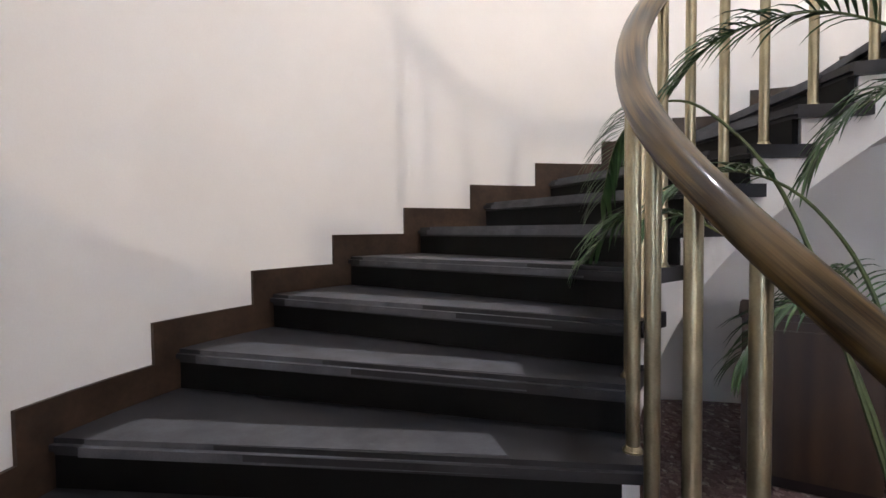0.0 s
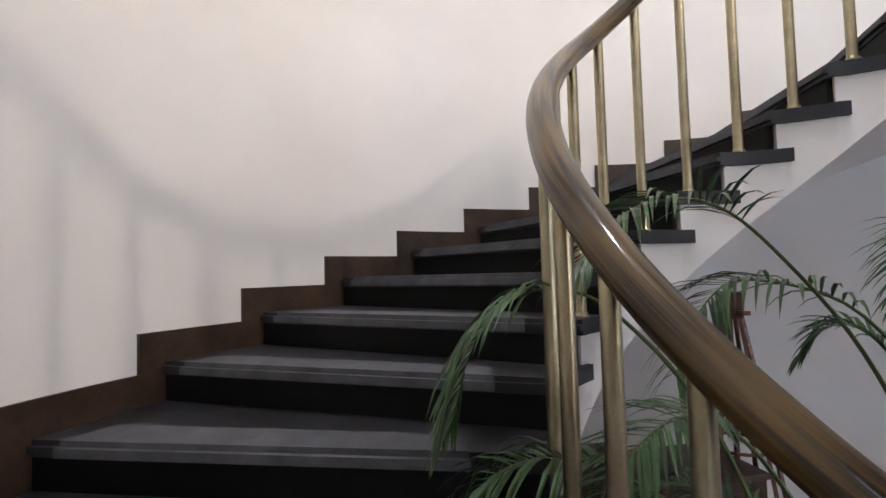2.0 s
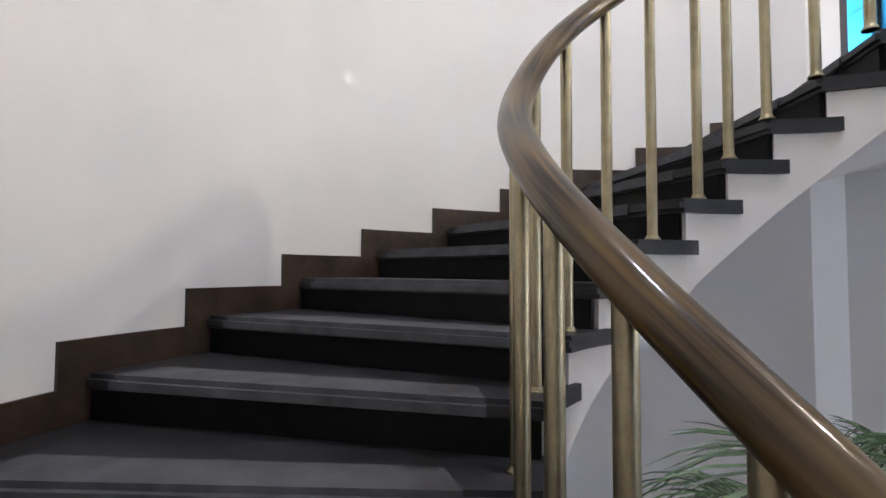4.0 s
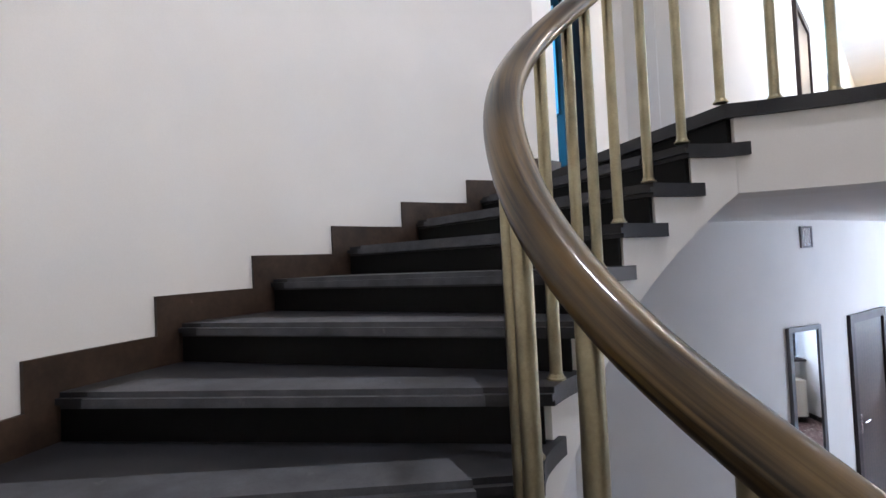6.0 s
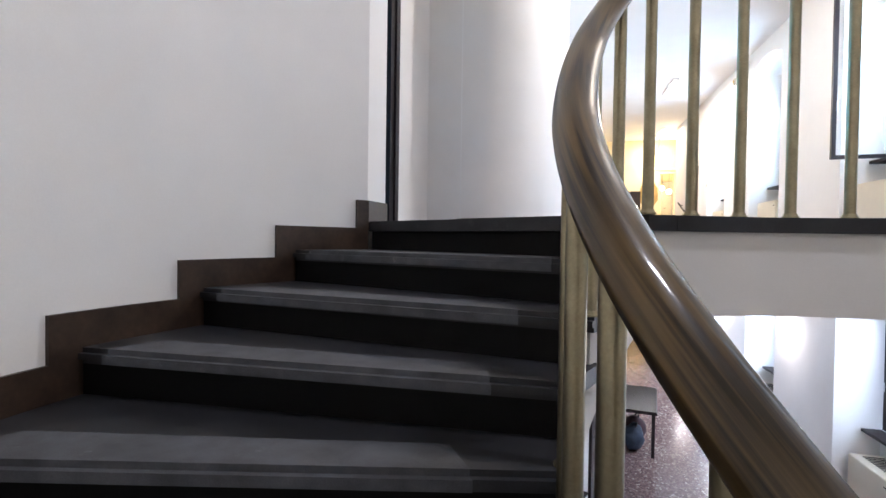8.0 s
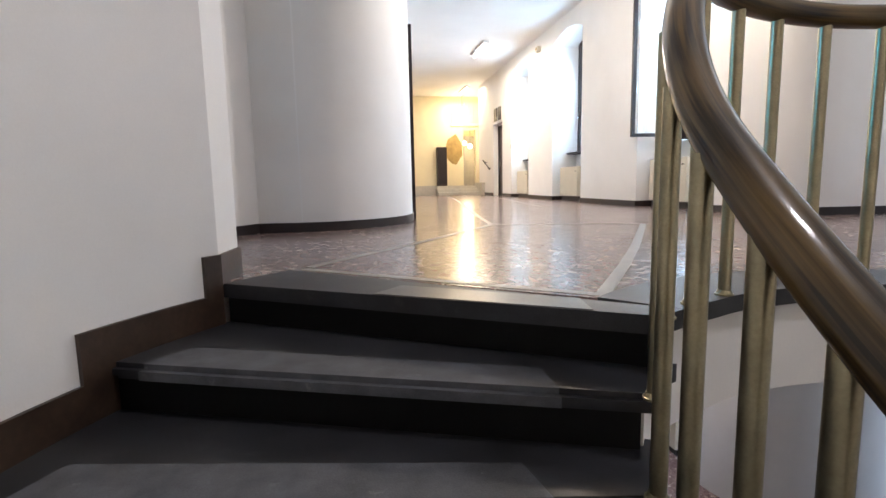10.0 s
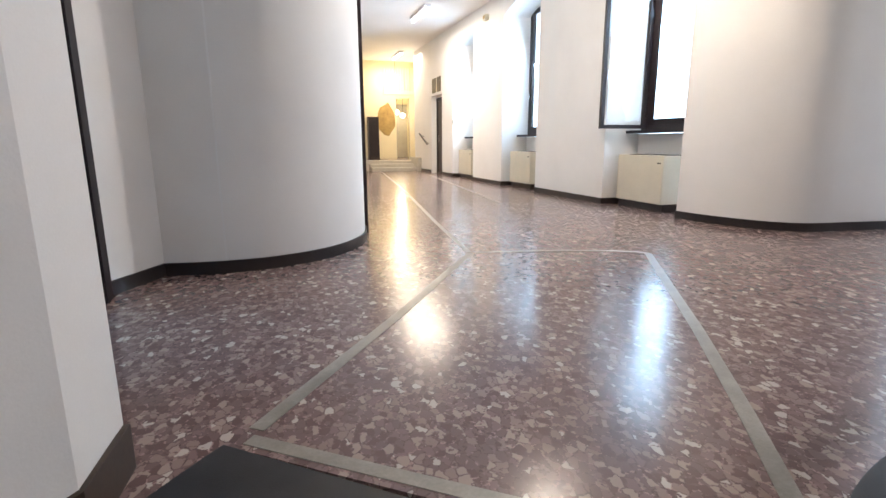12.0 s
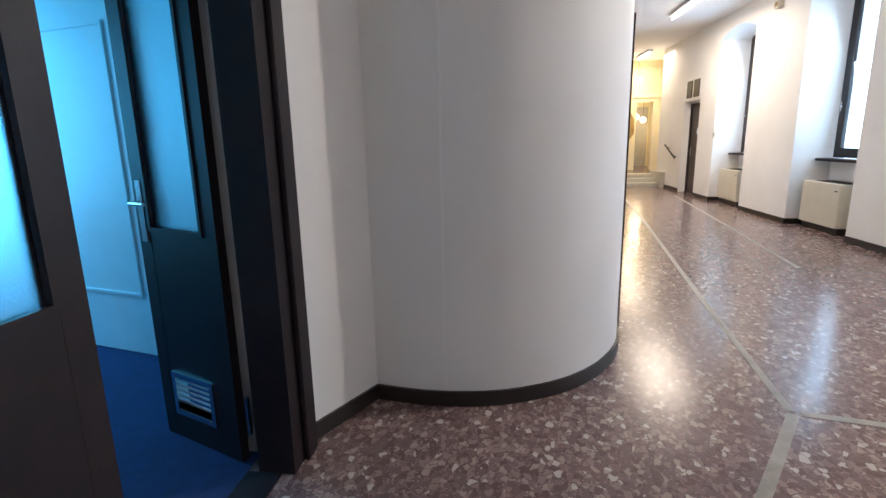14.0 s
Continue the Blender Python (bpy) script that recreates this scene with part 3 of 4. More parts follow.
def panel_door(n, label, w, h, m, leaf_mat, extra=None):
    """A door on a wall: x along the wall, y out of it."""
    d = thing("door_%d" % n, label, "door", "", "structure")
    d.matrix_world = m
    bm = bmesh.new()
    for x0, x1, z0, z1 in ((-0.09, 0, 0, h + 0.09), (w, w + 0.09, 0, h + 0.09), (0, w, h, h + 0.09)):
        box(x0, x1, -0.015, 0.035, z0, z1, bm=bm)
    part("door_frame", bm, M_FRAME, d, "dark stained door frame")
    lf = part("door_leaf", box(0.002, w - 0.002, -0.012, 0.012, 0.004, h - 0.002), leaf_mat, d)
    bm = tube([(w - 0.08, 0.012, 1.02), (w - 0.08, 0.05, 1.02), (w - 0.19, 0.055, 1.02)], 0.009, 8)
    box(w - 0.10, w - 0.06, 0.012, 0.018, 0.9, 1.1, bm=bm)
    part("handle", bm, M_CHROME, lf, "metal lever handle")
    return d


M_DOORD = wood("door_dark_wood", (0.018, 0.010, 0.008), (0.05, 0.028, 0.02), 0.4, (4, 4, 22))
wall_y = lambda x, y, z, rz: pose(x, y, z, 0, 0, rz)
# corridor doors on the inner wall
panel_door(1, "dark wooden corridor door in a black frame", 0.95, 2.12, wall_y(-1.05, 6.35, LAND, -90), M_DOORD)
panel_door(2, "dark wooden corridor door in a black frame", 0.95, 2.12, wall_y(-1.05, 9.9, LAND, -90), M_DOORD)
panel_door(3, "dark wooden corridor door in a black frame", 0.95, 2.12, wall_y(-1.05, 13.9, LAND, -90), M_DOORD)
d = panel_door(4, "dark wooden door with a paper notice under a small fanlight", 0.84, 2.06, wall_y(2.745, 14.13, LAND, 90), M_DOORD)
part("notice", box(0.36, 0.46, 0.013, 0.015, 1.42, 1.56), M_DOORW, d, "small white paper notice")
bm = bmesh.new()
for x in (0.02, 0.46):
    box(x, x + 0.34, 0.186, 0.2, 2.27, 2.66, bm=bm)
part("fanlight", bm, M_FRAME, d, "pair of small dark fanlight panes")
structure("wall_over_door", box(WX, 2.75, 14.05, 15.05, LAND + 2.2, LAND + 2.76), M_WALL, "white wall over the corridor door", category="wall")

# joint strips in the terrazzo


def strip(name, pts, w=0.055):
    line = [tuple(p) for p in pts]
    return structure(name, band(offset(line, w / 2), offset(line, -w / 2), LAND, LAND + 0.0025), M_TAPE, "pale worn strip let into the terrazzo", 30, "floor strip")


strip("trim", [(-1.93, 1.98), (-1.3, 2.84), (-0.40, 4.14)])
strip("trim", [(-1.95, 1.93), (-0.80, 1.03)], 0.05)
strip("trim", [(-0.36, 4.15), (0.3, 4.0), (0.72, 3.84), (0.88, 3.74), (0.92, 3.66)])
strip("trim", [(0.92, 3.66), (0.01, 2.23), (-0.42, 1.59), (-0.80, 1.05)])
strip("trim", [(-0.40, 4.17), (-0.17, 5.89), (0.56, 10.79), (1.12, 15.18), (1.3, 16.9)], 0.045)
strip("trim", [(1.25, 7.2), (1.65, 10.05), (2.21, 14.24)], 0.045)

# far end of the corridor: steps, stage floor, end wall
bm = box(-1.06, 3.4, 17.3, 21.5, LAND - 0.05, LAND + 0.32)
structure("floor_upper_end", bm, M_TERR, "raised terrazzo floor past three steps", category="floor")
fs = thing("corridor_steps", "three low pale stone steps", "steps")
M_PALE = simple("pale_stone", (0.52, 0.48, 0.40), 0.5, vary=0.12)
for i in range(3):
    part("step", box(1.0, 2.45, 16.4 + 0.3 * i, 17.3, LAND + 0.107 * i - 0.0, LAND + 0.107 * (i + 1), 0.006), M_PALE, fs)
structure("steps_side", box(2.45, WX, 16.2, 17.3, LAND, LAND + 0.42), M_PALE, "low stone block beside the steps", category="steps")
structure("steps_side", box(-1.06, 1.0, 17.0, 17.3, LAND, LAND + 0.34), M_PALE, "low stone edge beside the steps", category="steps")
hr = thing("step_handrail", "short sloping wall handrail by the steps", "handrail")
part("rail", tube([(2.46, 15.2, LAND + 0.84), (2.46, 16.05, LAND + 1.16)], 0.022, 10), M_FRAME, hr)
for y in (15.35, 15.9):
    part("bracket", tube([(2.46, y, LAND + 0.84 + (y - 15.2) * 0.376), (2.56, y, LAND + 0.81 + (y - 15.2) * 0.376)], 0.01, 8), M_FRAME, hr)
M_CREAM = simple("cream_wall", (0.74, 0.66, 0.45), 0.6, vary=0.06, scale=2)
bm = box(-1.06, 2.40, 19.0, 19.2, LAND + 0.32, CEIL)
box(2.40, 2.90, 19.0, 19.2, LAND + 2.48, CEIL, bm=bm)
box(2.90, 3.4, 19.0, 19.2, LAND + 0.32, CEIL, bm=bm)
structure("wall_corridor_end", bm, M_CREAM, "cream painted end wall", category="wall")
structure("wall_far_room", box(1.5, 4.2, 21.2, 21.4, LAND + 0.32, CEIL), M_CREAM, "cream wall of the room past the end", category="wall")
structure("wall_far_side", box(3.4, 3.6, 17.0, 21.5, LAND, CEIL), M_CREAM, "cream side wall past the corridor's end", category="wall")
bm = bmesh.new()
for i in range(15):
    box(1.95 + i * 0.097, 1.95 + i * 0.097 + 0.075, 18.96, 19.0, LAND + 2.74, LAND + 3.52, bm=bm)
box(1.93, 3.4, 18.94, 19.0, LAND + 2.60, LAND + 2.73, bm=bm)
structure("panelling", bm, M_CREAM, "cream vertical boards over the end wall", category="panelling")
M_STAIN = simple("bare_plaster_patch", (0.42, 0.28, 0.10), 0.85, vary=0.3, scale=5, bumps=0.3)
rs = random.Random(4)
outline = [(2.02 + 0.36 * (0.85 + 0.3 * rs.random()) * math.cos(t * 0.45), LAND + 1.73 + 0.56 * (0.8 + 0.35 * rs.random()) * math.sin(t * 0.45)) for t in range(14)]
bm = bmesh.new()
bm.faces.new([bm.verts.new((x, 18.994, z)) for x, z in outline])
ext = bmesh.ops.extrude_face_region(bm, geom=list(bm.faces))
bmesh.ops.translate(bm, verts=[v for v in ext["geom"] if isinstance(v, bmesh.types.BMVert)], vec=(0, 0.012, 0))
tagged(part("plaster_patch", bm, M_STAIN), "brown patch of bare plaster on the end wall", "wall patch")
brd = thing("notice_cabinet", "dark wooden cabinet board against the end wall", "cabinet")
part("body", box(1.32, 1.70, 18.72, 18.99, LAND + 0.32, LAND + 1.80, 0.01), M_DOORD, brd)
part("door", box(1.34, 1.68, 18.70, 18.72, LAND + 0.4, LAND + 1.76, 0.004), M_FRAME, brd)
fd = thing("door_5", "plain grey door in the room past the corridor", "door", "", "structure", (2.86, 21.15, LAND + 0.32))
part("door_leaf", box(0, 0.48, 0, 0.04, 0.004, 2.1, 0.004), M_GREYB, fd)
part("handle", tube([(0.06, -0.05, 1.0), (0.16, -0.05, 1.0)], 0.01, 8), M_CHROME, fd)


wb = thing("wall_switch", "small white switch on the corridor wall", "switch", "wall boxes", "", (WX, 13.1, LAND + 1.40))
part("plate", box(-0.02, 0.0, -0.05, 0.05, -0.06, 0.06, 0.004), M_RADI, wb)
part("button", box(-0.026, -0.02, -0.025, 0.025, -0.03, 0.03, 0.002), M_GREYB, wb)
wb = thing("wall_sensor", "small brown box high on the corridor wall", "sensor", "", "", (WX, 10.9, CEIL - 0.30))
part("body", box(-0.09, 0.0, -0.07, 0.07, -0.06, 0.06, 0.01), M_RADI, wb)
part("lens", box(-0.096, -0.09, -0.045, 0.045, -0.03, 0.03, 0.003), M_STAIN, wb)


def tube_lamp(x, y, z, along):
    lamp = thing("ceiling_lamp", "white fluorescent tube fitting on the ceiling", "ceiling lamp", "corridor ceiling lamps", "", (x, y, z), along)
    part("tray", box(-0.07, 0.07, -0.62, 0.62, 0.0, 0.05, 0.006), M_DOORW, lamp)
    part("tube", tube([(0, -0.6, -0.045), (0, 0.6, -0.045)], 0.022, 12), M_LAMPW, lamp, "glowing fluorescent tube")


for x, y, power in TUBES:
    tube_lamp(x, y, CEIL - 0.055, 0)
tube_lamp(0.1, -0.1, CEIL - 0.05, 90)
dome = thing("ceiling_lamp", "round glowing glass ceiling lamp over the landing", "ceiling lamp", "", "", (0.86, 4.87, CEIL))
bm = bmesh.new()
bmesh.ops.create_uvsphere(bm, u_segments=20, v_segments=12, radius=0.11)
bmesh.ops.translate(bm, verts=bm.verts, vec=(0, 0, -0.20))
part("globe", bm, M_LAMPW, dome, smooth=60).visible_shadow = False
part("fitting", tube([(0, 0, -0.10), (0, 0, 0)], 0.05, 16), M_DOORW, dome)
for x, y, z, s in ((2.27, 18.5, 5.82, 0.10), (2.72, 20.3, 4.78, 0.09), (3.05, 20.7, 4.68, 0.10)):
    g = thing("pendant_lamp", "glowing round pendant lamp with warm light", "pendant lamp", "pendant lamps", "", (x, y, z))
    bm = bmesh.new()
    bmesh.ops.create_uvsphere(bm, u_segments=16, v_segments=10, radius=s)
    part("globe", bm, M_LAMP, g, smooth=60).visible_shadow = False
    part("cord", tube([(0, 0, s), (0, 0, CEIL - z)], 0.006, 6), M_FRAME, g)
bulb("lamp_light", (2.27, 18.3, 5.62), 36, (1.0, 0.82, 0.48), 0.12)
bulb("lamp_light", (2.85, 20.2, LAND + 1.9), 40, (1.0, 0.82, 0.48), 0.1)

# ---------------------------------------------------------------- glazed double door and the room behind it
dd = thing("door_6", "dark stained glazed double door, one leaf standing open", "door", "", "structure")
bm = bmesh.new()
box(-2.945, -2.78, 3.46, 3.66, LAND, DH, bm=bm)
box(-3.0, -2.80, 1.90, 2.02, LAND, DH, bm=bm)
box(-3.0, -2.80, 2.02, 3.46, DH - 0.1, DH, bm=bm)
part("door_frame", bm, M_FRAME, dd, "broad dark stained door frame")
part("stop", box(-2.775, -2.755, 3.56, 3.67, LAND, DH + 0.04, 0.004), M_FRAME, dd, "dark moulding over the joint")


def glazed_leaf(w, h, louvre):
    """A door leaf with x along it and y its depth: rippled glass above, solid panel below."""
    t, d, g0 = 0.085, 0.042, 1.03
    bm = bmesh.new()
    box(0, t, 0, d, 0, h, bm=bm)
    box(w - t, w, 0, d, 0, h, bm=bm)
    x0, x1 = (0.165, 0.425) if louvre else (w / 2, w / 2)
    box(t, x0, 0.001, d - 0.001, 0, g0, bm=bm)
    box(x1, max(w - t, x1 + 0.005), 0.001, d - 0.001, 0, g0, bm=bm)
    if louvre:
        box(x0, x1, 0.001, d - 0.001, 0, 0.155, bm=bm)
        box(x0, x1, 0.001, d - 0.001, 0.325, g0, bm=bm)
    box(t, w - t, 0.001, d - 0.001, h - 0.12, h, bm=bm)
    lf = part("door_leaf", bm, M_FRAME, dd, "dark stained leaf with rippled glass")
    g = part("pane", box(t - 0.004, w - t + 0.004, 0.016, 0.024, g0 - 0.004, h - 0.116), M_FROST, lf, "rippled bluish glass pane")
    g.visible_shadow = False
    bm = bmesh.new()
    for y0, y1 in ((-0.006, 0.014), (d - 0.014, d + 0.006)):
        box(t, t + 0.018, y0, y1, g0, h - 0.12, bm=bm)
        box(w - t - 0.018, w - t, y0, y1, g0, h - 0.12, bm=bm)
        box(t + 0.018, w - t - 0.018, y0, y1, g0, g0 + 0.018, bm=bm)
    part("glazing_bead", bm, M_FRAME, lf)
    if louvre:
        part("vent_frame", frame_bm(0.30, 0.22, 0.025, d + 0.016), M_CHROME, lf, "grey metal vent frame").location = (0.145, -0.008, 0.13)
        for i in range(6):
            s = part("slat", box(0.025, 0.275, -0.014, 0.022, -0.002, 0.003), M_DOORW, lf)
            s.location = (0.145, 0.0, 0.165 + i * 0.028)
            s.rotation_euler = (radians(52), 0, 0)
        bm = tube([(w - 0.05, -0.002, 1.16), (w - 0.05, -0.05, 1.16), (w - 0.16, -0.055, 1.16)], 0.009, 8)
        tube([(w - 0.05, d, 1.16), (w - 0.05, d + 0.05, 1.16), (w - 0.16, d + 0.055, 1.16)], 0.009, 8, bm)
        box(w - 0.07, w - 0.03, -0.006, d + 0.006, 0.98, 1.26, bm=bm)
        part("handle", bm, M_CHROME, lf, "chrome lever handle with a long plate")
        part("hinge", tube([(-0.012, -0.008, 0.12), (-0.012, -0.008, 0.30)], 0.011, 8), M_CHROME, lf, "metal hinge")
    return lf


op = glazed_leaf(0.55, 2.48, True)
op.matrix_world = pose(-3.035, 3.55, LAND + 0.008, 0, 0, 157)
cl = glazed_leaf(0.70, 2.48, False)
cl.matrix_world = pose(-2.94, 2.03, LAND + 0.006, 0, 0, 90)
part("threshold", box(-3.0, -2.84, 2.02, 3.46, LAND - 0.001, LAND + 0.005), M_FRAME, dd, "worn dark threshold")

# the blue-lit room
structure("floor_room", box(-6.6, -3.0, 0.4, 5.6, LAND - 0.05, LAND + 0.004), M_BLUE, "dark blue carpet in the side room", category="floor")
structure("ceiling_room", box(-6.6, -3.02, 0.4, 5.6, LAND + 3.0, LAND + 3.1), M_CEIL, "white ceiling of the side room", category="ceiling")
# this wall's opening is added behind the blue lamp, out of view
bm = box(-6.6, -6.45, 0.4, 3.6, LAND, LAND + 3.0)
box(-6.6, -6.45, 5.0, 5.6, LAND, LAND + 3.0, bm=bm)
box(-6.6, -6.45, 3.6, 5.0, LAND, LAND + 0.8, bm=bm)
box(-6.6, -6.45, 3.6, 5.0, LAND + 2.6, LAND + 3.0, bm=bm)
structure("wall_room_west", bm, M_WALL, "white side-room wall with an added, unseen window opening", category="wall")
structure("wall_room_north", box(-6.45, -3.02, 5.05, 5.2, LAND, LAND + 3.0), M_WALL, "white wall of the side room", category="wall")
structure("wall_room_south", box(-6.45, -3.02, 0.4, 0.5, LAND, LAND + 3.0), M_WALL, "white wall of the side room", category="wall")
structure("wall_room_east", box(-3.1, -3.02, 3.6, 5.05, LAND, LAND + 3.0), M_WALL, "white wall of the side room", category="wall")
wd = thing("door_7", "white panelled door standing ajar in the blue-lit room", "door", "", "structure", (-4.13, 4.59, LAND + 0.01), 166)
part("door_leaf", box(0, 0.98, 0, 0.04, 0, 2.42, 0.004), M_DOORW, wd)
bm = bmesh.new()
for z0, z1 in ((0.42, 2.15),):
    box(0.14, 0.84, 0.04, 0.052, z0, z0 + 0.02, bm=bm)
    box(0.14, 0.84, 0.04, 0.052, z1 - 0.02, z1, bm=bm)
    box(0.14, 0.16, 0.04, 0.052, z0 + 0.02, z1 - 0.02, bm=bm)
    box(0.82, 0.84, 0.04, 0.052, z0 + 0.02, z1 - 0.02, bm=bm)
part("moulding", bm, M_DOORW, wd)

# ---------------------------------------------------------------- lower corridor
def on_line(y):
    """A place on the lower inner wall at y, and the wall's heading there in degrees."""
    for p, q in zip(LOWLINE, LOWLINE[1:]):
        if p[1] <= y <= q[1]:
            u = (y - p[1]) / (q[1] - p[1])
            return p[0] + (q[0] - p[0]) * u, math.degrees(math.atan2(q[1] - p[1], q[0] - p[0]))


def low_mat(y, z, out=0.0):
    x, a = on_line(y)
    return pose(x, y, z, 0, 0, a) @ pose(0, -out, 0, 0, 0, 0)


# x along the wall into the distance, -y into the room
mirror = thing("wall_mirror", "tall grey-framed mirror with a small dark shelf", "mirror")
mirror.matrix_world = low_mat(3.92, 0.05)
M_GREYF = simple("grey_frame", (0.16, 0.16, 0.17), 0.4, vary=0.15)
M_MIRROR = simple("mirror_glass", (0.86, 0.88, 0.9), 0.03, metal=1.0, vary=0.02, bumps=0.0, rvary=0.01)
part("frame", frame_bm(0.47, 1.36, 0.045, 0.035), M_GREYF, mirror).location = (0, -0.035, -0.10)
part("glass", box(0.043, 0.427, -0.024, -0.018, -0.06, 1.22), M_MIRROR, mirror, "mirror glass")
part("shelf", box(0.0, 0.47, -0.15, 0.0, -0.16, -0.13, 0.006), M_FRAME, mirror, "small dark shelf")
vent = thing("wall_vent", "small metal ventilation grille high on the wall", "vent")
vent.matrix_world = low_mat(4.22, 2.06)
part("frame", frame_bm(0.2, 0.21, 0.018, 0.02), M_GREYF, vent).location = (0, -0.02, 0)
for i in range(5):
    part("slat", box(0.03 + i * 0.03, 0.042 + i * 0.03, -0.018, -0.002, 0.018, 0.192), M_CHROME, vent)


def low_door(n, y, label):
    d = panel_door(n, label, 0.86, 2.08, low_mat(y, LOW) @ pose(0.86, 0, 0, 0, 0, 180), M_DOORD)
    return d


low_door(8, 5.15, "dark brown wooden door in a grey frame")
low_door(9, 8.15, "dark red-brown wooden door")
low_door(10, 11.6, "dark red-brown wooden door")
M_RELIEF = simple("pale_panel", (0.55, 0.56, 0.58), 0.5, vary=0.1, scale=4)
for y, w in ((6.55, 1.15), (9.6, 1.2)):
    f = thing("wall_panel", "large pale framed panel with a round dark emblem", "wall panel", "framed wall panels")
    f.matrix_world = low_mat(y, LOW + 1.05)
    part("frame", frame_bm(w, 1.5, 0.11, 0.10), M_RELIEF, f).location = (0, -0.10, 0)
    part("panel", box(0.1, w - 0.1, -0.05, -0.01, 0.1, 1.4), M_DOORW, f)
    part("emblem", tube([(w / 2, -0.06, 0.95), (w / 2, -0.05, 0.95)], 0.16, 20), M_GREYF, f, "round dark emblem")
    bm = bmesh.new()
    for i in range(5):
        box(w / 2 - 0.22, w / 2 + 0.22 - 0.04 * (i % 2), -0.053, -0.05, 0.3 + 0.07 * i, 0.325 + 0.07 * i, bm=bm)
    part("lettering", bm, M_GREYF, f, "grey bars of small lettering")
desk = thing("desk", "dark table with a glass top against the corridor wall", "table")
desk.matrix_world = low_mat(7.35, LOW)
part("tabletop", box(0.0, 1.5, -0.72, -0.04, 0.70, 0.74, 0.005), M_FRAME, desk)
part("glass_top", box(0.01, 1.49, -0.71, -0.05, 0.742, 0.75), M_GLASS, desk, "glass sheet on the table")
for x in (0.03, 1.42):
    for y in (-0.69, -0.11):
        part("leg", box(x, x + 0.05, y, y + 0.05, 0, 0.70), M_FRAME, desk)
part("apron", box(0.08, 1.42, -0.69, -0.66, 0.60, 0.70), M_FRAME, desk)
M_BAG = simple("bag_cloth", (0.035, 0.05, 0.085), 0.8, vary=0.5, scale=9, fine=80, bumps=0.4)
M_BAGR = simple("bag_cloth_red", (0.07, 0.028, 0.035), 0.8, vary=0.5, scale=9, fine=80, bumps=0.4)
for i, (dx, m_, lab) in enumerate(((0.35, M_BAG, "slumped dark blue bag on the floor under the desk"), (0.85, M_BAGR, "slumped dark red bag on the floor under the desk"))):
    bm = bmesh.new()
    bmesh.ops.create_icosphere(bm, subdivisions=3, radius=1)
    for v in bm.verts:
        n = noise.noise(v.co * 1.7 + Vector((i * 9, 0, 0)))
        v.co = Vector((v.co.x * 0.24, v.co.y * 0.17, max(v.co.z, -0.75) * 0.22)) * (1 + 0.22 * n)
    z = min(v.co.z for v in bm.verts)
    bmesh.ops.translate(bm, verts=bm.verts, vec=(0, 0, -z))
    bag = tagged(part("bag", bm, m_, smooth=60), lab, "bag", "bags under the desk")
    bag.matrix_world = low_mat(7.35, LOW) @ pose(dx, -0.36, 0, 0, 0, 20 * i)
    part("strap", tube([(-0.12, 0, 0.3), (-0.06, -0.05, 0.42), (0.04, -0.05, 0.42), (0.12, 0, 0.3)], 0.012, 8), M_FRAME, bag)

M_GLOBE = glow("lamp_globe", (1.0, 0.95, 0.88), 5.0)
for x, y, z in GLOBES:
    g = thing("wall_lamp", "round white glowing globe lamp on the wall", "wall lamp", "lower wall lamps", "", (x, y, z))
    bm = bmesh.new()
    bmesh.ops.create_uvsphere(bm, u_segments=20, v_segments=12, radius=0.11)
    bmesh.ops.scale(bm, verts=bm.verts, vec=(0.55, 1, 1))
    gl = part("globe", bm, M_GLOBE, g, smooth=60)
    gl.visible_shadow = False
    part("backplate", tube([(0.03, 0, 0), (0.09, 0, 0)], 0.07, 16), M_DOORW, g)
bm = box(1.2, 1.45, 21.05, 21.95, LOW, SOFF)
box(2.42, 2.7, 21.05, 21.95, LOW, SOFF, bm=bm)
box(1.2, 2.7, 21.95, 22.1, LOW - 0.1, SOFF, bm=bm)
structure("wall_end_room", bm, M_CREAM, "yellow-lit cream walls past the corridor's end", category="wall")
structure("ceiling_end_room", box(1.2, 2.7, 21.05, 22.1, SOFF, SOFF + 0.1), M_CEIL, "ceiling past the corridor's end", category="ceiling")
bm = bmesh.new()
for x0, x1, z0, z1 in ((1.38, 1.46, LOW, LOW + 2.2), (2.41, 2.49, LOW, LOW + 2.2), (1.46, 2.41, LOW + 2.12, LOW + 2.2)):
    box(x0, x1, 20.87, 20.9, z0, z1, bm=bm)
structure("trim", bm, M_PALE, "pale casing round the end opening", category="trim")
bulb("lamp_light", (1.95, 21.45, 1.5), 16, (1.0, 0.72, 0.25), 0.1)
for z in (1.50, 2.24):
    p = thing("wall_switch", "white plastic wall box beside the stairs", "switch", "wall boxes", "", (-2.835, 2.16, z))
    part("plate", box(0.0, 0.03, -0.08, 0.09, -0.05, 0.05, 0.006), M_DOORW, p)
    part("button", box(0.03, 0.036, -0.03, 0.04, -0.025, 0.025, 0.002), M_DOORW, p)

# ---------------------------------------------------------------- things in the well
M_CHEST = wood("chest_oak", (0.026, 0.012, 0.007), (0.055, 0.028, 0.015), 0.4, (2.5, 2.5, 0.5))


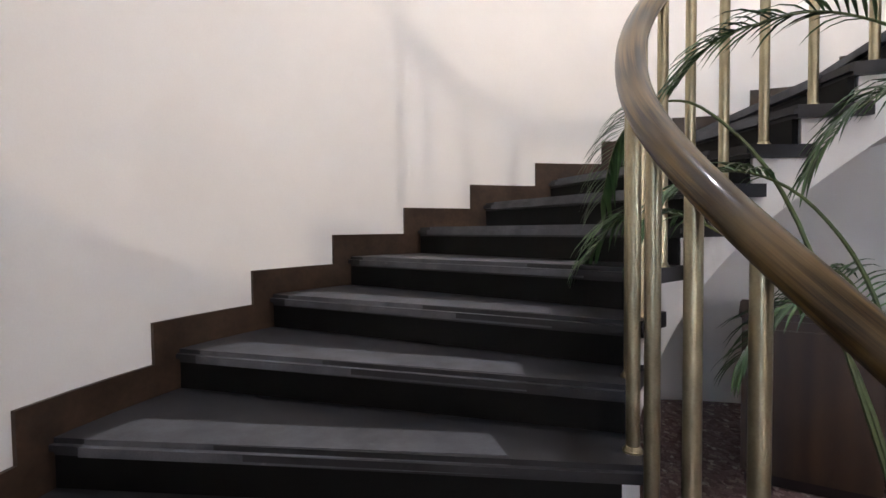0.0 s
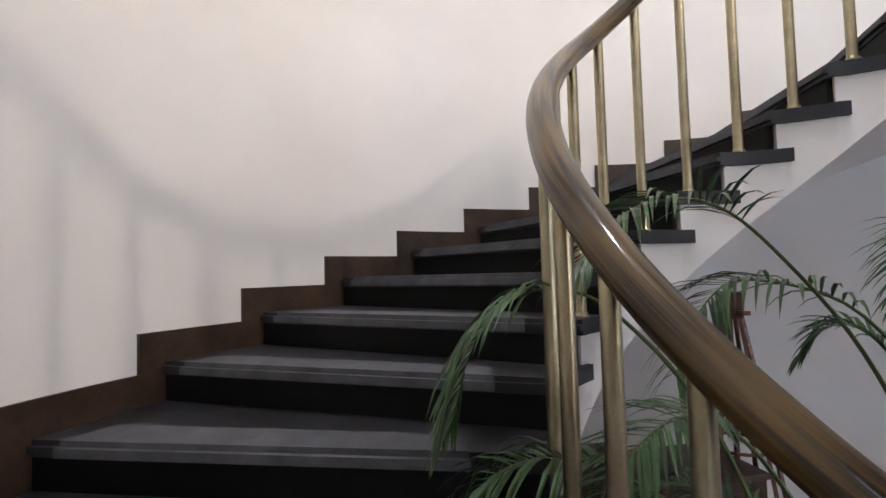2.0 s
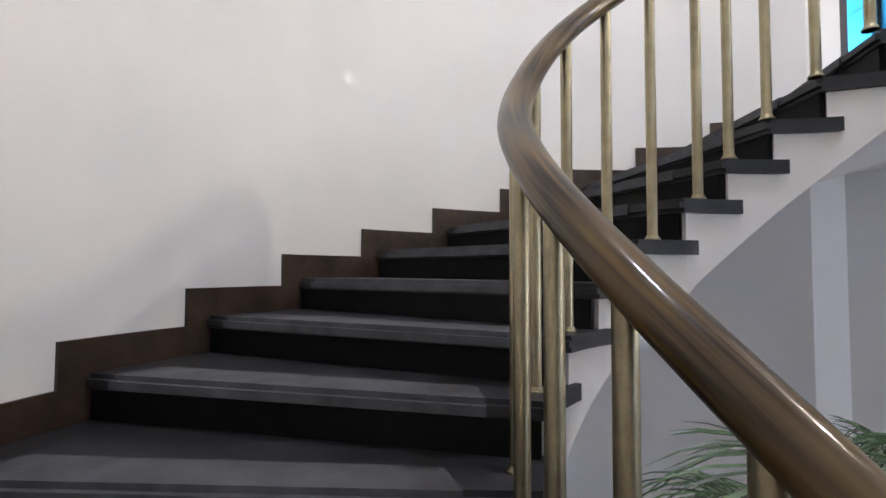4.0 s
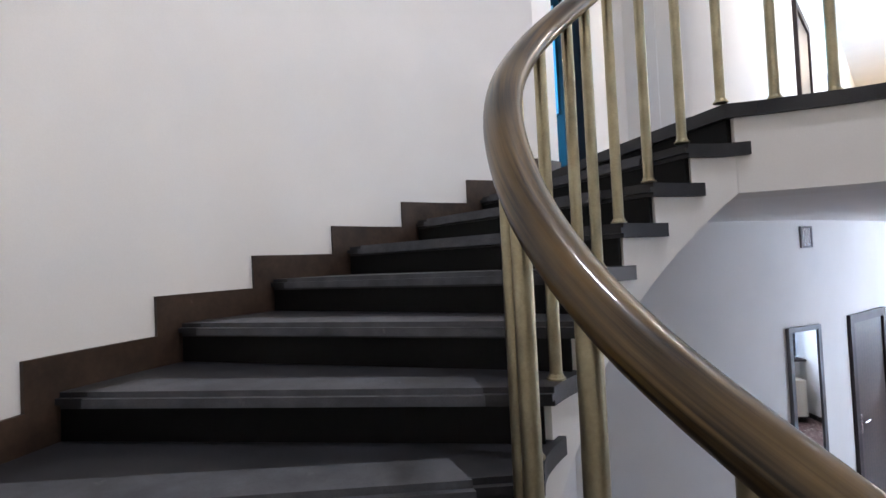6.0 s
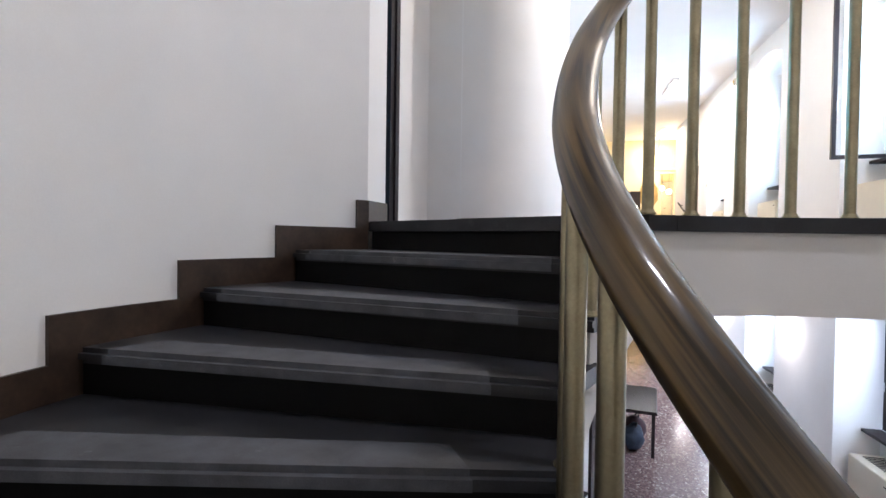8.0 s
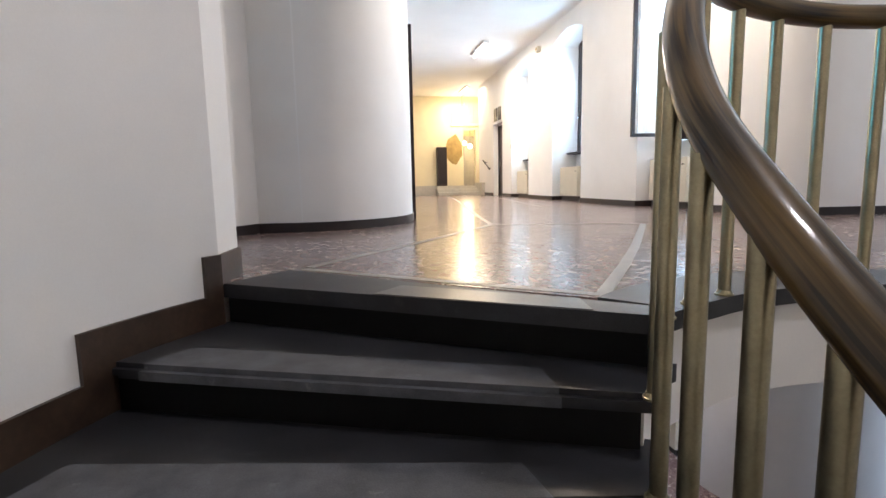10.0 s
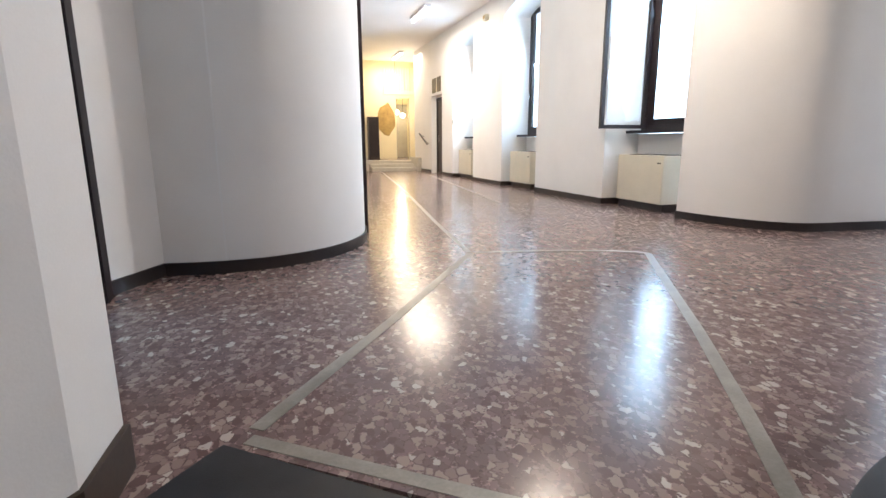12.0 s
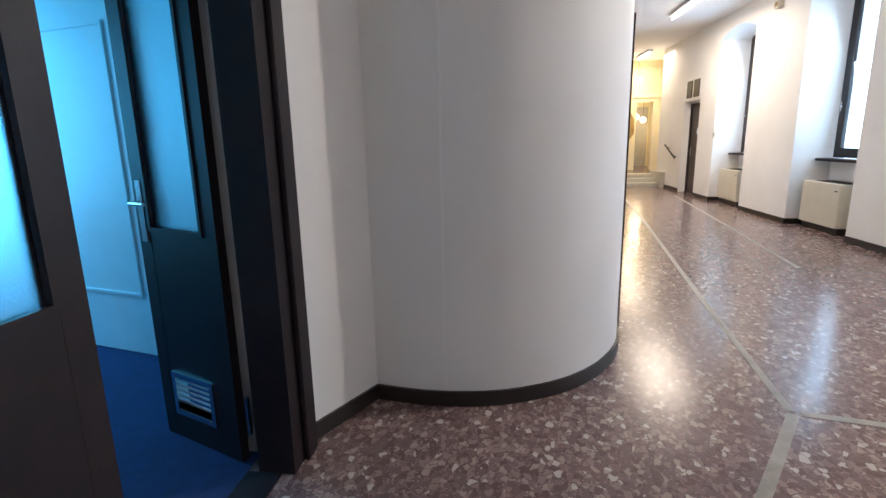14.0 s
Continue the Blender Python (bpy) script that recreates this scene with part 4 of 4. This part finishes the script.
def chest(name, x, y, rz, w, d, h, label):
    c = thing(name, label, "cabinet", "wooden chests in the well", "", (x, y, LOW), rz)
    part("body", box(-w / 2, w / 2, -d / 2, d / 2, 0.06, h - 0.03, 0.006), M_CHEST, c)
    part("top", box(-w / 2 - 0.015, w / 2 + 0.015, -d / 2 - 0.015, d / 2 + 0.015, h - 0.03, h, 0.006), M_CHEST, c)
    part("plinth", box(-w / 2 + 0.02, w / 2 - 0.02, -d / 2 + 0.02, d / 2 - 0.02, 0, 0.06), M_FRAME, c)
    dr = part("door", box(-w / 2 + 0.03, w / 2 - 0.03, -d / 2 - 0.014, -d / 2, 0.1, h - 0.08, 0.004), M_CHEST, c)
    part("lock", tube([(w / 2 - 0.09, -d / 2 - 0.02, h * 0.62), (w / 2 - 0.09, -d / 2 - 0.012, h * 0.62)], 0.012, 10), M_BRASS, dr)
    return c


chest("wooden_chest", -0.97, -1.34, 130, 0.58, 0.50, 0.90, "plain dark oak chest standing under the stairs")
chest("wooden_chest", -1.42, -0.86, 130, 0.58, 0.46, 0.84, "plain dark oak chest beside another chest")

ob = thing("slatted_obelisk", "tapering stand of thin reddish wooden slats", "wooden stand", "", "", (-1.98, -0.62, LOW))
M_RED = wood("slat_cherry", (0.06, 0.02, 0.012), (0.20, 0.075, 0.04), 0.4, (3, 3, 12))
for i in range(14):
    a = i / 14 * 360
    x0, y0 = pol(0.33, a)
    x1, y1 = pol(0.055, a)
    part("slat", tube([(x0, y0, 0.0), (x1, y1, 1.62)], 0.014, 4), M_RED, ob)
part("cap", box(-0.08, 0.08, -0.07, 0.07, 1.56, 1.72, 0.006), M_RED, ob)
part("crossbar", box(-0.16, 0.16, -0.02, 0.02, 1.585, 1.61), M_RED, ob).rotation_euler = (0, 0, radians(35))
part("hoop", tube([(*pol(0.2, t * 18), 0.8) for t in range(21)], 0.01, 6), M_RED, ob)

# palm in a pot
M_LEAF, nt, b_ = nodes_of("palm_leaf")
rnd = nt.nodes.new("ShaderNodeNewGeometry")
cr = ramp(nt, rnd.outputs["Random Per Island"], [(0.0, (0.018, 0.05, 0.016)), (0.5, (0.04, 0.10, 0.032)), (1.0, (0.075, 0.15, 0.05))])
nt.links.new(cr.outputs[0], b_.inputs["Base Color"])
b_.inputs["Roughness"].default_value = 0.42
M_STEM = simple("palm_stem", (0.085, 0.12, 0.04), 0.5, vary=0.3, scale=12)
M_POT = simple("pot_clay", (0.10, 0.055, 0.035), 0.6, vary=0.25, scale=5)
M_SOIL = simple("soil", (0.02, 0.014, 0.01), 0.95, vary=0.5, scale=30, bumps=0.6)


def glide(pts, n=6):
    """Catmull-Rom line through points in space."""
    P_ = [Vector(p) for p in pts]
    out = []
    for i in range(len(P_) - 1):
        a, b, c, d = P_[max(i - 1, 0)], P_[i], P_[i + 1], P_[min(i + 2, len(P_) - 1)]
        for k in range(n):
            u = k / n
            out.append(0.5 * ((2 * b) + (c - a) * u + (2 * a - 5 * b + 4 * c - d) * u * u + (3 * b - a - 3 * c + d) * u ** 3))
    return out + [P_[-1]]


def leaflet(vs, fs, root, way, length, width, drop):
    """One narrow folded blade that bends down toward its tip."""
    across = way.cross(Vector((0, 0, 1)))
    across = across.normalized() if across.length > 1e-4 else Vector((1, 0, 0))
    n0, q, d = len(vs), root.copy(), way.copy()
    for i, f in enumerate((0.35, 1.0, 0.95, 0.62)):
        w = across * width * f
        vs += [q - w, q + Vector((0, 0, -width * 0.5 * f)), q + w]
        q = q + d * (length / 4)
        d = (d + Vector((0, 0, -drop))).normalized()
        if i:
            a, b = n0 + 3 * i - 3, n0 + 3 * i
            fs += [(a, a + 1, b + 1, b), (a + 1, a + 2, b + 2, b + 1)]
    vs.append(q)
    e = n0 + 9
    fs += [(e, e + 1, n0 + 12), (e + 1, e + 2, n0 + 12)]


def frond(p, base, rg, way, bare, long_, drop):
    """A ribbed stem with paired leaflets past its bare part."""
    pts = [q - Vector((base[0], base[1], LOW)) for q in glide([(base[0], base[1], LOW + 0.32)] + way)]
    n = len(pts) - 1
    fr = part("frond", tube(pts, lambda k: 0.0085 * (1.08 - k / (n + 1)), 6), M_STEM, p, smooth=60)
    vs, fs = [], []
    count = 34
    for s in range(count):
        u = bare + (1 - bare) * s / (count - 1)
        k = min(int(u * n), n - 1)
        q, t = pts[k].lerp(pts[k + 1], u * n - k), (pts[k + 1] - pts[k]).normalized()
        side = t.cross(Vector((0, 0, 1)))
        side = side.normalized() if side.length > 0.05 else Vector((1, 0, 0))
        up = side.cross(t)
        w = (s + 1) / count
        size = long_ * (0.45 + 0.55 * math.sin(math.pi * min(1, 0.22 + 0.72 * w))) * rg.uniform(0.85, 1.12)
        for sg in (-1, 1):
            if rg.random() < 0.05:
                continue
            d = (side * sg * rg.uniform(0.7, 0.95) + t * (0.55 + 0.5 * w) + up * rg.uniform(0.1, 0.42)).normalized()
            leaflet(vs, fs, q, d, size, 0.0068 * rg.uniform(0.8, 1.2), drop * rg.uniform(0.6, 1.4))
    me = bpy.data.meshes.new("blade")
    me.from_pydata(vs, [], fs)
    me.materials.append(M_LEAF)
    blade = new("blade", me)
    blade.parent = fr
    blade["label"] = "narrow drooping green leaflets"


def palm(base, seed, fronds, label):
    rg = random.Random(seed)
    p = thing("potted_palm", label, "plant", "palms in the well", "", (base[0], base[1], LOW))
    ring = [(0.15, 0.0), (0.20, 0.30), (0.22, 0.34), (0.22, 0.38), (0.19, 0.38), (0.18, 0.33)]
    bm = bmesh.new()
    rows_ = [[bm.verts.new((r_ * math.cos(t * math.pi / 12), r_ * math.sin(t * math.pi / 12), z_)) for t in range(24)] for r_, z_ in ring]
    for u, v in zip(rows_, rows_[1:]):
        for t in range(24):
            bm.faces.new((u[t], u[(t + 1) % 24], v[(t + 1) % 24], v[t]))
    bm.faces.new(rows_[0][::-1])
    part("pot", bm, M_POT, p, "brown clay pot", smooth=40)
    part("soil", prism(arc(0.185, 0, 345, 23), 0.30, 0.335), M_SOIL, p)
    for way, bare, long_, drop in fronds:
        frond(p, base, rg, way, bare, long_, drop)
    return p


palm((0.0, -0.30), 3, [
    ([(0.10, -0.60, 0.50), (0.20, -0.85, 0.90), (0.28, -1.05, 0.98), (0.34, -1.20, 0.86), (0.36, -1.28, 0.62)], 0.55, 0.27, 0.45),
    ([(0.06, -0.50, 0.15), (0.22, -0.85, 0.50), (0.38, -1.10, 0.54), (0.46, -1.24, 0.36)], 0.5, 0.26, 0.45),
    ([(0.02, -0.40, 0.20), (0.10, -0.55, 0.55), (0.26, -0.70, 0.68), (0.42, -0.82, 0.60), (0.50, -0.88, 0.42)], 0.5, 0.22, 0.3),
    ([(0.05, -0.33, 0.00), (0.15, -0.40, 0.25), (0.30, -0.50, 0.25), (0.40, -0.55, 0.10)], 0.4, 0.22, 0.3),
    ([(-0.05, -0.40, 0.00), (-0.15, -0.60, 0.30), (-0.25, -0.80, 0.32), (-0.30, -0.90, 0.20)], 0.4, 0.22, 0.3),
    ([(0.00, -0.25, 0.50), (0.10, -0.10, 0.90), (0.28, 0.08, 1.02), (0.46, 0.22, 0.92), (0.55, 0.28, 0.72)], 0.55, 0.2, 0.3),
], "tall green feather palm in a clay pot in the stairwell")
palm((-0.62, 0.10), 8, [
    ([(-0.56, -0.08, 0.30), (-0.45, -0.25, 0.75), (-0.28, -0.48, 1.08), (-0.09, -0.63, 1.21), (0.04, -0.76, 1.22), (0.18, -0.86, 1.16), (0.27, -0.94, 1.04)], 0.5, 0.30, 0.26),
    ([(-0.62, 0.00, 0.40), (-0.58, -0.22, 0.85), (-0.41, -0.54, 0.98), (-0.27, -0.68, 0.90), (-0.18, -0.76, 0.70)], 0.42, 0.31, 0.34),
    ([(-0.60, 0.10, 0.50), (-0.50, 0.05, 1.00), (-0.35, -0.05, 1.13), (-0.20, -0.15, 1.08), (-0.10, -0.20, 0.95)], 0.55, 0.2, 0.3),
    ([(-0.66, 0.16, 0.50), (-0.72, 0.28, 0.92), (-0.78, 0.38, 0.98), (-0.82, 0.44, 0.86)], 0.5, 0.2, 0.3),
    ([(-0.70, 0.02, 0.30), (-0.78, -0.12, 0.70), (-0.84, -0.26, 0.80), (-0.86, -0.36, 0.68)], 0.5, 0.2, 0.3),
], "green feather palm in a clay pot beside a taller one")

sx, sy = CURVE[5]
structure("trim", box(sx - 0.006, sx + 0.006, sy - 0.004, sy + 0.004, LAND + 0.09, CEIL), M_CEIL, "faint vertical plaster seam", category="trim")
